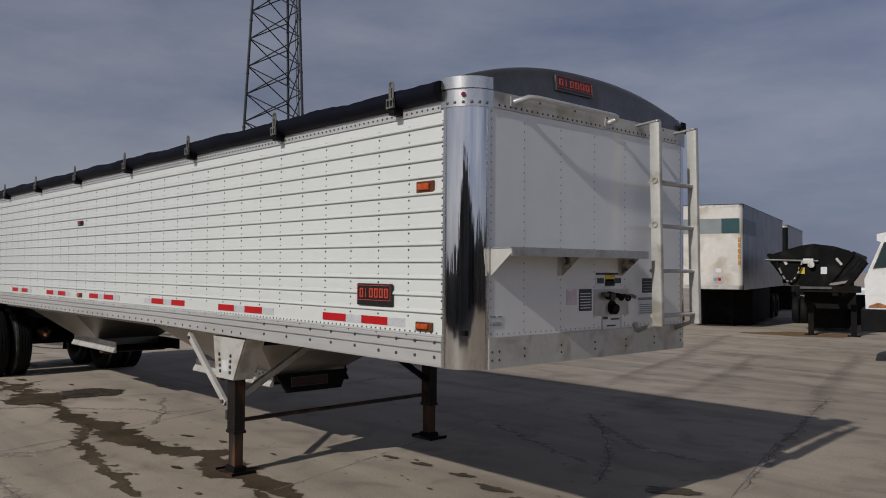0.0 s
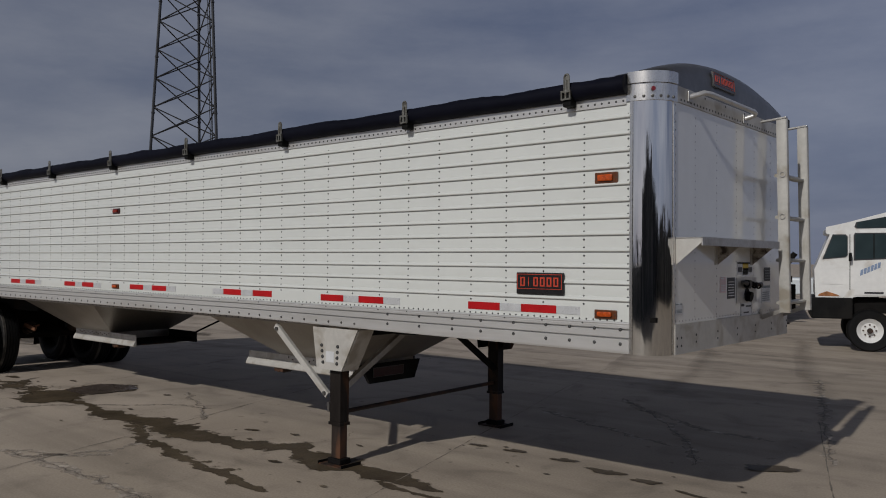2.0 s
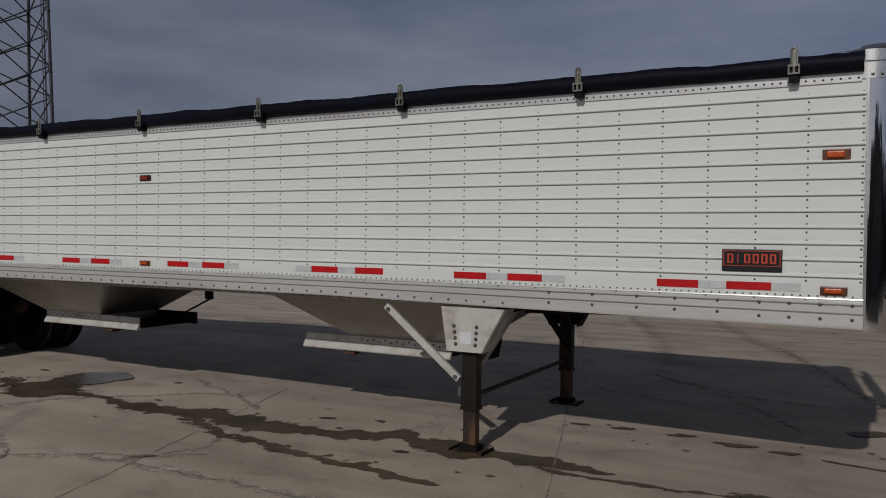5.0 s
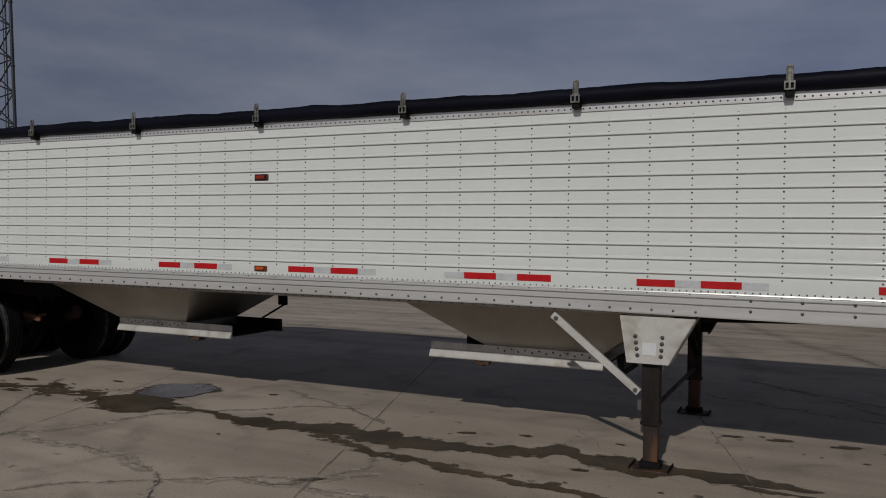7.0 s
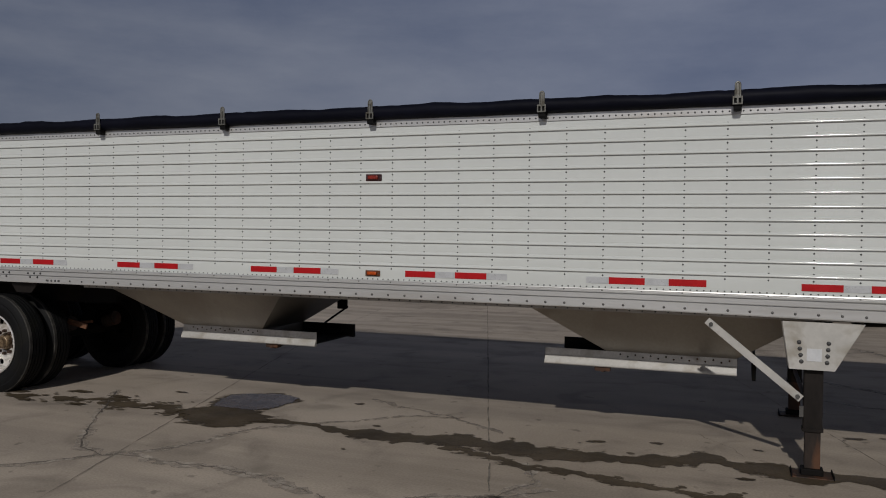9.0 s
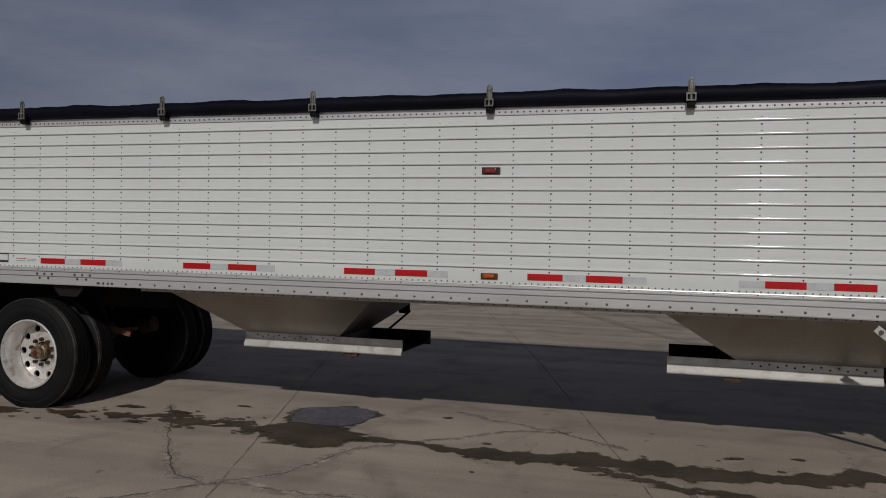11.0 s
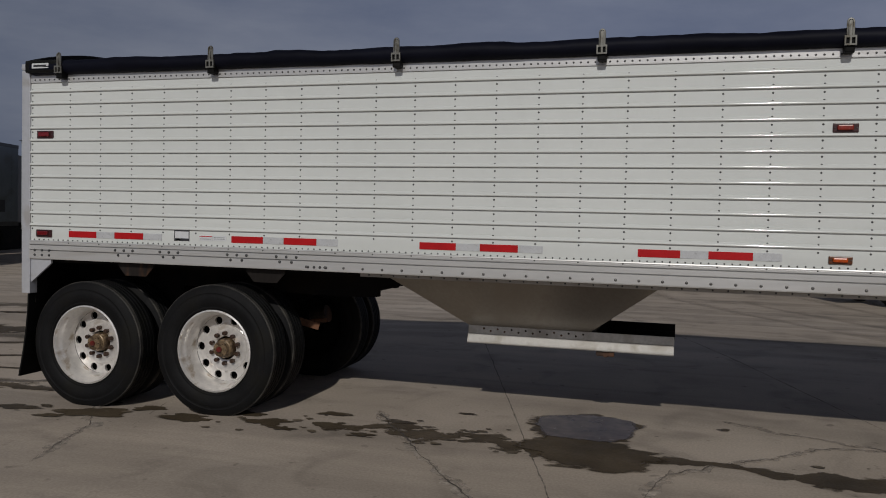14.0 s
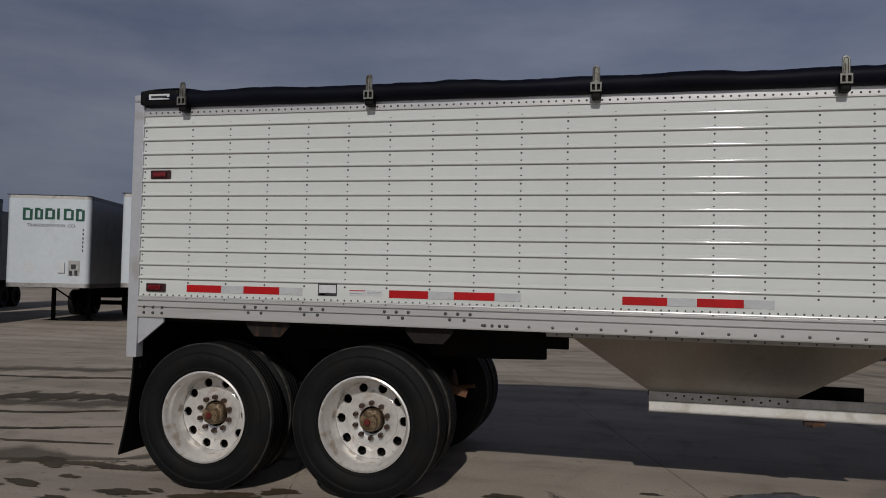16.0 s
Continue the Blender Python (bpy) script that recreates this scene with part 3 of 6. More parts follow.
for k, pts in enumerate(([(-7.89, -1.49), (-7.4, -1.43), (-6.67, -1.45), (-5.92, -1.66)], [(-9.1, -0.2), (-9.6, 0.55)], [(-5.73, -1.8), (-5.24, -1.5), (-3.8, -1.45), (-2.6, -1.5)], [(-6.9, 1.3), (-5.6, 0.7), (-5.2, 0.4)], [(-7.3, -0.3), (-6.2, 0.7), (-5.7, 0.9)])):
    flat("sealed_crack", ribbon(pts, [0.12 if k in (0, 2) else 0.07] * len(pts), 0.003, k + 31, 0.5, 0.03, 4.0, 0.06), SEALED, "pale filler smeared along a crack", "crack filler")
    flat("ground_crack", ribbon(pts, [0.006] * len(pts), 0.006, k + 31, 0.7, 0.02, 7.0, 0.06), CRACK, "thin broken crack in pale filler", "crack")

# damp trails and puddles
for k, (pts, w) in enumerate((
    ([(-8.3, -0.1), (-7.67, -0.04), (-7.24, 0.02), (-6.8, 0.02)], [0.3, 0.26, 0.15, 0.12]),
    ([(-6.9, 0.03), (-6.4, -0.03), (-5.5, -0.06), (-4.6, 0.0), (-4.0, 0.02), (-3.4, 0.12), (-2.75, 0.14), (-2.1, 0.08), (-1.55, 0.05)], [0.1, 0.34, 0.36, 0.3, 0.28, 0.44, 0.36, 0.26, 0.16]),
    ([(-5.7, -0.25), (-5.1, -0.36), (-4.7, -0.5), (-4.27, -0.55), (-3.58, -0.66), (-2.95, -0.75), (-2.4, -0.8)], [0.14, 0.2, 0.24, 0.22, 0.2, 0.16, 0.06]),
    ([(-2.2, 0.0), (-1.6, -0.08), (-1.05, -0.05), (-0.6, 0.0)], [0.14, 0.15, 0.08, 0.1]),
    ([(-10.0, 0.05), (-9.3, 0.1), (-8.7, 0.04), (-8.2, -0.02)], [0.12, 0.36, 0.4, 0.34]),
    ([(-0.31, 1.29), (0.2, 1.2), (0.83, 1.12), (1.8, 0.85)], [0.05, 0.06, 0.05, 0.05]),
    ([(-15.2, 0.5), (-14.07, 0.32), (-13.02, 0.46), (-12.5, 0.5)], [0.24, 0.3, 0.26, 0.1]),
    ([(-17.5, 2.9), (-16.2, 3.2), (-15.2, 3.5), (-14.4, 3.7)], [0.2, 0.5, 0.4, 0.2]),
    ([(-16.5, 2.1), (-15.4, 2.3), (-14.6, 2.7)], [0.05, 0.09, 0.06]),
    ([(-16.2, 1.3), (-15.0, 1.4), (-14.0, 1.9)], [0.06, 0.1, 0.05]),
    ([(-18.5, 4.6), (-17, 4.9), (-15.2, 5.6)], [0.06, 0.14, 0.05]),
    ([(-15.5, 0.95), (-14.6, 1.0), (-13.6, 1.15)], [0.05, 0.08, 0.04]),
)):
    flat("damp_stain", ribbon(pts, [(1.3 if k in (1, 0) else 1.5) * q for q in w], 0.0035 + 0.0004 * k, k + 3, 0.45, 0.03, 3.2, soft=True), WET_BROKEN if k in (2, 3, 4, 6) else WET, "dark damp trail on the concrete", "stain")
flat("damp_stain", blot(-7.95, 0.66, 0.47, 0.5, 0.0068, 4, 0.2, turn=0.1, square=0.8), WET, "dark wet rim round the puddle", "stain")
flat("puddle", blot(-7.93, 0.68, 0.4, 0.41, 0.0098, 4, 0.12, 64, 0.1, 0.8), WATER, "shallow water puddle reflecting grey sky", "puddle")
flat("damp_stain", blot(-7.87, -0.02, 0.52, 0.42, 0.0072, 9, 0.28), WET, "dark damp patch beside the puddle", "stain")
flat("puddle", blot(0.04, 2.42, 0.26, 0.11, 0.0099, 14, 0.3, turn=0.4), WET, "small damp patch on the concrete", "stain")
flat("damp_stain", blot(-0.05, -0.02, 0.75, 0.32, 0.0071, 21, 0.5, turn=0.25), WET, "broad ragged damp patch on the concrete", "stain")
rs = random.Random(5)
for k, (x, y, r) in enumerate(((-0.93, 1.4, 0.1), (-0.55, 1.35, 0.07), (-1.4, 1.5, 0.07), (-1.9, 1.5, 0.06), (-2.3, 1.45, 0.05), (-12.54, -0.21, 0.12), (-12.34, -0.11, 0.05), (-11.87, -0.14, 0.18), (-11.5, 0.12, 0.1), (-12.0, 0.2, 0.08), (-10.3, -0.05, 0.12), (-10.6, 0.15, 0.09), (-9.9, 0.35, 0.08), (-10.1, -0.2, 0.07), (-9.5, -0.15, 0.06), (-12.9, -0.5, 0.1), (-13.4, -0.2, 0.09), (-9.35, 0.3, 0.07), (-8.9, 0.75, 0.05), (-3.2, -0.2, 0.05), (-6.9, 1.0, 0.04), (-3.9, 0.6, 0.04), (-4.4, 0.45, 0.05), (-3.1, 0.7, 0.03), (-11.0, -0.1, 0.14), (-10.85, 0.28, 0.07), (-13.2, 0.05, 0.06), (-12.1, -0.35, 0.07))):
    flat("damp_spot", blot(x, y, r * 1.9, r * 0.85, 0.008 + 0.0002 * (k % 5), k + 50, 0.5, 26, rs.uniform(-0.2, 0.3)), WET, "small damp spot on the concrete", "stain")

rs = random.Random(31)
bm = bmesh.new()
for k in range(72):
    a, b, c, d = ((-10.2, -8.2, -0.25, 0.4), (-13.6, -10.2, -0.45, 0.3), (-7.0, -2.0, -0.9, 0.35), (-2.4, 1.2, 1.0, 1.7))[k % 4 if k % 3 else 0]
    x, y, r = rs.uniform(a, b), rs.uniform(c, d), rs.uniform(0.007, 0.028)
    n, turn = 11, rs.uniform(-0.4, 0.4)
    rim = [(1.7 * r * rs.uniform(0.7, 1.2) * math.cos(2 * math.pi * q / n), r * rs.uniform(0.7, 1.2) * math.sin(2 * math.pi * q / n)) for q in range(n)]
    bm.faces.new([bm.verts.new((x + u * math.cos(turn) - v * math.sin(turn), y + u * math.sin(turn) + v * math.cos(turn), ground_height(x, y) + 0.0091)) for u, v in rim])
tagged(part("damp_spots", bm, SPOT), "scattered small damp spots on the concrete", "stain", kind="stuff")

# old tyre marks and drying film across the yard
for k, (pts, w) in enumerate((
    ([(-4.07, 7.13), (-6.08, 12.07), (-9.53, 21.2)], 0.7),
    ([(-0.69, 6.41), (-1.53, 8.9), (-2.53, 12.0), (-4.34, 17.76)], 0.55),
    ([(-2.3, 5.2), (-3.4, 9.0), (-5.9, 16.0)], 0.5),
    ([(2.4, 7.5), (0.9, 12.0), (-1.2, 18.5)], 0.6),
    ([(-12.0, 7.5), (-8.0, 6.6), (-3.0, 6.9)], 0.6),
)):
    flat("tyre_mark", ribbon(pts, [w] * len(pts), 0.0018 + 0.0002 * k, k + 91, 0.3, 0.15, 0.8, soft=True), TYRE_MARK, "faint old tyre mark on the concrete", "tyre mark")
for k, (pts, w) in enumerate((
    ([(-24.0, 3.6), (-19.0, 5.4), (-16.5, 6.1), (-14.0, 6.4)], 0.9),
    ([(-21.0, 1.4), (-16.3, 2.7), (-14.6, 3.1), (-13.0, 3.1)], 0.6),
    ([(-18.0, -0.4), (-14.6, 0.3), (-12.9, 0.9), (-11.8, 1.2)], 0.5),
)):
    flat("damp_film", ribbon(pts, [w] * len(pts), 0.0029 + 0.0002 * k, k + 131, 0.5, 0.06, 1.6, soft=True), DAMP_FILM, "half-dried damp band on the concrete", "stain")

# unseen dark panels, added behind the camera to shape the chrome's reflections
backdrop = thing("reflection_backdrop", "unseen dark panels of uneven height, added for reflections", "building", (0, -19, 0), kind="structure")
rs = random.Random(8)
x = -46.0
while x < 40:
    wide = rs.uniform(0.7, 1.9)
    high = 1.7 + 2.5 / (1 + math.exp(-(x - 2) / 1.2)) + 1.4 * math.exp(-((x - 13) / 8) ** 2) + rs.uniform(-0.5, 0.7)
    part("wall_panel", box(x + 0.01, x + wide - 0.01, -0.2, 0.0, 0, high), WALL, backdrop)
    x += wide
part("shed_back", box(-46, 40, -8, -7.8, 0, 1.6), WALL, backdrop)
part("shed_roof", box(-46, 40, -7.8, -0.21, 1.1, 1.19), WALL, backdrop)
x = 0.4
while x < 64:
    wide = rs.uniform(0.9, 2.4)
    part("wing_panel", box(30, 30.2, x + 0.01, x + wide - 0.01, 0, rs.uniform(2.6, 4.2)), WALL, backdrop)
    x += wide
part("wing_back", box(36, 36.2, 0.4, 64, 0, 2.4), WALL, backdrop), part("wing_roof", box(30.2, 36, 0.4, 64, 2.2, 2.35), WALL, backdrop)

# ---------- the grain trailer ----------
trailer = thing("grain_trailer", "white ribbed hopper-bottom grain trailer with black roll tarp", "trailer")
REAR, TOP, WIDE = -12.625, 2.695, 2.44
RIBS = [2.599 - 0.1027 * k for k in range(12)]


def side_planks():
    edges = [TOP] + RIBS + [1.345]
    for k in range(13):
        zt, zb = edges[k], edges[k + 1]
        poly = [(0.03, zb + 0.0005), (0.03, zt - 0.0005), (0.001, zt - 0.0005)]
        poly += [(0.0, zt - 0.009), (0.0, zb + 0.0285)]
        if k < 12:
            poly += [(-0.0025, zb + 0.0265), (-0.0087, zb + 0.0207), (-0.0134, zb + 0.0147), (-0.0153, zb + 0.0092), (-0.0147, zb + 0.0052), (-0.0113, zb + 0.0018), (-0.005, zb + 0.0004)]
        else:
            poly += [(0.0, zb + 0.0005)]
        part("side_plank", prism(poly, "x", REAR, -0.004), WHITE, trailer, "white ribbed side plank" if k == 0 else "", smooth=True)


side_planks()
COLS = [-0.327 - 0.3049 * k for k in range(40)]
pts = []
for x in COLS + [-0.018, REAR + 0.02]:
    for z in [(a + b) / 2 + s for a, b in zip([TOP] + RIBS, RIBS + [1.37]) for s in (0.027, -0.024)][1:-1]:
        pts.append((x, 0.0, z))
part("side_rivets", studs(pts, (0, -1, 0), 0.0076, 0.005), RIVET, trailer, "rows of small dull rivets", kind="stuff")
part("far_side", box(REAR, 0, WIDE - 0.03, WIDE, 1.345, TOP), WHITE, trailer, "plain white far side wall")
part("floor_plate", box(REAR, 0.15, 0.03, WIDE - 0.03, 1.35, 1.38), UNDER, trailer)
part("rear_wall", box(REAR - 0.06, REAR, 0.02, WIDE - 0.02, 1.2, 2.74), ALU_WORN, trailer)

# top rail with its rivets
for y0, s in ((0.0, -1), (WIDE, 1)):
    poly = [(y0 - s * 0.04, 2.697), (y0 - s * 0.001, 2.697), (y0 + s * 0.001, 2.682), (y0 + s * 0.01, 2.682), (y0 + s * 0.01, 2.686), (y0 + s * 0.007, 2.689), (y0 + s * 0.007, 2.745), (y0 + s * 0.001, 2.752), (y0 - s * 0.04, 2.752)]
    part("top_rail", prism(poly, "x", REAR, -0.03), ALU, trailer, "riveted aluminium top rail")
part("top_rail_rivets", studs([(-0.05 - 0.0495 * k, -0.007, 2.706) for k in range(254)], (0, -1, 0), 0.0078, 0.006), RIVET, trailer, kind="stuff")

# bottom rail: a grooved section
BOT = 1.155


def rail_rise(x, z):
    """The rail narrows behind the nose: how far a point of it lies higher there."""
    f = min(1.0, max(0.0, -x / 2.2)) * 0.012 + min(1.0, max(0.0, -(x + 2.2) / 1.8)) * 0.021
    return f * (1.344 - z) / 0.189


def bottom_rail():
    prof = [(0.05, BOT), (-0.014, BOT), (-0.017, BOT + 0.01)]
    for g, deep in ((0.09, 0.004), (0.145, 0.004), (0.172, -0.013)):
        prof += [(-0.017, BOT + g - 0.003), (deep, BOT + g - 0.002), (deep, BOT + g + 0.003), (-0.014, BOT + g + 0.005), (-0.017, BOT + g + 0.009)]
    prof += [(-0.014, BOT + 0.1895), (0.03, BOT + 0.1895)]
    bm = bmesh.new()
    rows = [[bm.verts.new((x, y, z + rail_rise(x, z))) for y, z in prof] for x in (REAR, -4.0, -2.2, -0.002)]
    n = len(prof)
    for a, b in zip(rows, rows[1:]):
        for k in range(n):
            bm.faces.new((a[k], a[(k + 1) % n], b[(k + 1) % n], b[k]))
    bm.faces.new(rows[0]), bm.faces.new(rows[-1])
    bmesh.ops.recalc_face_normals(bm, faces=bm.faces)
    part("bottom_rail", bm, ALU, trailer, "grooved bare aluminium bottom rail")


bottom_rail()
part("rail_lip", prism([(-9.6, BOT + 0.001), (-2.5, BOT + 0.001), (-2.2, BOT + 0.02), (-2.2, BOT + 0.06), (-9.6, BOT + 0.06)], "y", 0.062, 0.07), HOPPER, trailer, "dull lip behind the bottom rail")
part("far_bottom_rail", box(REAR, 0, WIDE - 0.05, WIDE + 0.014, BOT, 1.344), ALU, trailer)
part("flange_rivets", studs([(x, -0.014, 1.33) for x in COLS], (0, -1, 0), 0.007, 0.005), BOLT, trailer, kind="stuff")
part("bottom_rail_rivets", studs([(-0.06 - 0.0495 * k, 0.0, 1.3535) for k in range(254)], (0, -1, 0), 0.0066, 0.006), RIVET, trailer, kind="stuff")
part("edge_rivets", studs([(-2.6 - 0.099 * k, 0.062, BOT + 0.016) for k in range(71)], (0, -1, 0), 0.007, 0.006), RIVET, trailer, kind="stuff")
part("rail_bolts", studs([(-2.42 - 0.155 * k, -0.016, 1.192 + rail_rise(-2.42 - 0.155 * k, 1.192)) for k in range(50)], (0, -1, 0), 0.0112, 0.009, 8), BOLT, trailer, "round bolt heads along the rail", kind="stuff")
pts = [(x, -0.016, z) for x in (-0.06, -0.24, -0.42, -0.6, -0.86, -1.14, -1.4, -1.72, -2.05) for z in (1.3, 1.212 if x > -0.7 else 1.225)]
pts += [(REAR + 0.06 + 0.075 * k, -0.016, z) for k in range(3) for z in (1.262, 1.222)]
for x0 in (-11.75, -11.32, -10.7, -10.27):
    pts += [(x0 + d, -0.017, 1.287) for d in (0, 0.085, 0.17)] + [(x0 + d, -0.017, 1.247) for d in (0.03, 0.13)]
pts += [(-10.0 + 0.05 * k, -0.016, 1.217) for k in range(4)]
part("rail_bolts", studs(pts, (0, -1, 0), 0.0122, 0.01, 8), RIVET, trailer, "groups of dark bolt heads", kind="stuff")

# polished corners and the front face
NOSE, CR = 0.2, 0.17


def corner(z0, z1, grow, n=14, far=False, ends=0.0):
    """A quarter round sheet from the side to the front."""
    out, inn = [], []
    for k in range(n + 1):
        a = math.pi / 2 * k / n
        for lst, g in ((out, grow), (inn, grow - 0.012)):
            x, y = (NOSE + g) * math.sin(a), CR - (CR + g) * math.cos(a)
            lst.append((x, WIDE - y if far else y))
    if ends:
        out.insert(0, (-ends, WIDE + grow if far else -grow)), inn.insert(0, (-ends, WIDE + grow - 0.012 if far else -grow + 0.012))
        out.append((NOSE + grow, WIDE - CR - ends if far else CR + ends)), inn.append((NOSE + grow - 0.012, WIDE - CR - ends if far else CR + ends))
    return prism(out + inn[::-1], "z", z0, z1)


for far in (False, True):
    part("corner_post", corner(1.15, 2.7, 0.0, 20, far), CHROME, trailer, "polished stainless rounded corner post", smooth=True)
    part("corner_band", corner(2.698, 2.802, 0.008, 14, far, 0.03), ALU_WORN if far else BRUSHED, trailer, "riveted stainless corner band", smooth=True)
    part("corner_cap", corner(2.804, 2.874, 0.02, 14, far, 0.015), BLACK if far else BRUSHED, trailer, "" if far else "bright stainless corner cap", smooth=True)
part("post_trim", box(-0.006, 0.012, -0.006, 0.01, 1.15, 2.699), BRUSHED, trailer)
part("post_trim", box(NOSE - 0.012, NOSE + 0.006, CR - 0.016, CR + 0.002, 1.15, 2.699), BRUSHED, trailer)
part("front_panel", box(NOSE - 0.03, NOSE, CR + 0.003, WIDE - CR - 0.003, 1.336, 2.702), FACE, trailer, "glossy white riveted front panel")
part("front_bottom_rail", box(NOSE - 0.05, NOSE + 0.01, CR + 0.003, WIDE - CR - 0.003, 1.15, 1.335), ALU_PAINT, trailer, "dull scuffed aluminium front rail")
part("front_top_rail", box(NOSE - 0.03, NOSE + 0.008, CR + 0.031, WIDE - CR - 0.031, 2.703, 2.802), ALU_PAINT, trailer, "grey riveted front top rail")
ys = [0.484 + 0.353 * k for k in range(6)]
pts = [(NOSE, y, 1.37 + 0.0508 * k) for y in ys for k in range(26)] + [(NOSE, CR + 0.022, 1.36 + 0.0508 * k) for k in range(27)]
pts += [(NOSE, 0.2 + 0.0495 * k, 1.352) for k in range(42)]
part("front_rivets", studs(pts, (1, 0, 0), 0.0065, 0.0022), DULLRIVET, trailer, kind="stuff")
pts = [(NOSE + 0.008, 0.25 + 0.0495 * k, 2.722) for k in range(40)] + [(NOSE + 0.01, y, z) for y in ys for z in (1.21, 1.255)] + [(NOSE + 0.01, y, z) for y in (0.2, 0.26) for z in (1.2, 1.25)] + [(NOSE + 0.008, 0.62 + 0.35 * k, 2.785) for k in range(5)]
part("front_rail_rivets", studs(pts, (1, 0, 0), 0.0085, 0.003, 7), BRACKET, trailer, kind="stuff")
pts = []
for k in range(6):
    a = math.pi / 2 * (k + 0.5) / 6
    pts.append((k, (NOSE + 0.008) * math.sin(a), CR - (CR + 0.008) * math.cos(a), a))
bm = bmesh.new()
for k, x, y, a in pts:
    one = studs([(x, y, 2.722)], (math.sin(a), -math.cos(a), 0), 0.0105, 0.008, 7)
    tmp = bpy.data.meshes.new("tmp")
    one.to_mesh(tmp), one.free()
    bm.from_mesh(tmp)
    bpy.data.meshes.remove(tmp)
part("corner_rivets", bm, BOLT, trailer, kind="stuff")


def disc_out(c, out, r, h, n=14):
    o = Vector(out).normalized()
    return tube([Vector(c), Vector(c) + o * h], r, n)


part("nose_light", disc_out(((NOSE + 0.008) * 0.62, CR - (CR + 0.008) * 0.785, 2.765), (0.62, -0.785, 0), 0.014, 0.012), REDLENS, trailer, "small round dark red light")

# arched end caps, the tarp over the bows and its roll
def arch(y):
    u = abs((y - WIDE / 2) / (WIDE / 2))
    return 2.87 + 0.21 * (1 - u ** 2.2)


def cap(x0, x1, name, mat, label):
    steps = 28
    poly = [(0.02 + (WIDE - 0.04) * k / steps, arch(0.02 + (WIDE - 0.04) * k / steps)) for k in range(steps + 1)]
    part(name, prism([(0.02, 2.79)] + poly + [(WIDE - 0.02, 2.79)], "x", x0, x1), mat, trailer, label, smooth=True)


def nose_cap():
    """The front cap bends back at its top edge and follows the rounded corners."""
    bm = bmesh.new()
    steps, rows = 36, []
    for lift, back in ((-0.07, 0.0), (0.55, 0.012), (0.8, 0.03), (0.93, 0.06), (1.0, 0.11), (1.0, 0.17), (0.96, 0.24)):
        row = []
        for k in range(steps + 1):
            y = 0.0 + WIDE * k / steps
            e = max(0.0, 1 - min(y, WIDE - y) / CR)
            round_back = NOSE * (1 - math.sqrt(max(0.0, 1 - e * e)))
            z = 2.803 + (arch(y) - 2.803) * lift
            row.append(bm.verts.new((NOSE - 0.004 - back - round_back, y, z)))
        rows.append(row)
    for a, b in zip(rows, rows[1:]):
        for k in range(steps):
            bm.faces.new((a[k], a[k + 1], b[k + 1], b[k]))
    part("nose_cap", bm, CAP, trailer, "dark grey arched aluminium nose cap", smooth=True)


nose_cap()
cap(REAR - 0.055, REAR + 0.02, "tail_cap", BLACK, "black arched tail cap")


def tarp_sheet():
    bm = bmesh.new()
    n, m = 110, 22
    rows = []
    for i in range(n + 1):
        x = REAR + 0.03 + (-0.2 - REAR) * i / n
        bow = abs(((x + 0.41) / 1.481) % 1.0 - 0.5) * 2
        row = []
        for k in range(m + 1):
            y = 0.03 + (WIDE - 0.06) * k / m
            sag = 0.035 * (1 - bow ** 2) * min(1, 4 * min(k, m - k) / m) + 0.006 * noise.noise((x * 3, y * 3, 0))
            row.append(bm.verts.new((x, y, 2.84 + (arch(y) - 2.87) * 0.8 - sag - 0.01)))
        rows.append(row)
    for a, b in zip(rows, rows[1:]):
        for k in range(m):
            bm.faces.new((a[k], a[k + 1], b[k + 1], b[k]))
    part("tarp_sheet", bm, TARP, trailer, "black vinyl tarp over roof bows", smooth=True)
    bm = bmesh.new()
    rings, q = [], 18
    for i in range(0, 421):
        x = REAR + 0.05 + (-0.02 - REAR - 0.05) * i / 420
        ph = ((x + 0.41) / 1.481) % 1.0
        swell = 0.010 * math.exp(-((ph - 0.42) / 0.16) ** 2) + 0.004 * noise.noise((x * 1.7, 1, 0)) + 0.002 * noise.noise((x * 9, 2, 0))
        droop = -0.008 * math.sin(math.pi * ph) ** 2 + 0.004 * noise.noise((x * 1.1, 7, 0))
        ring = []
        for k in range(q):
            a = 2 * math.pi * k / q
            up = max(0.0, math.sin(a) + 0.25)
            r = 0.060 + (swell * 1.3 + droop) * up + 0.003 * noise.noise((x * 4, math.cos(a) * 2, math.sin(a) * 2)) + 0.004 * up * noise.noise((x * 14, math.cos(a) * 3, 4))
            ring.append(bm.verts.new((x, -0.017 + r * math.cos(a), 2.802 + r * math.sin(a))))
        rings.append(ring)
    for a, b in zip(rings, rings[1:]):
        for k in range(q):
            bm.faces.new((a[k], a[(k + 1) % q], b[(k + 1) % q], b[k]))
    bm.faces.new(rings[0]), bm.faces.new(rings[-1])
    part("tarp_roll", bm, TARP, trailer, "rolled black vinyl tarp edge", smooth=True)


tarp_sheet()
CLIPS = [-0.41, -1.825, -3.31, -4.785, -6.303, -7.822, -9.293, -10.83, -12.265]


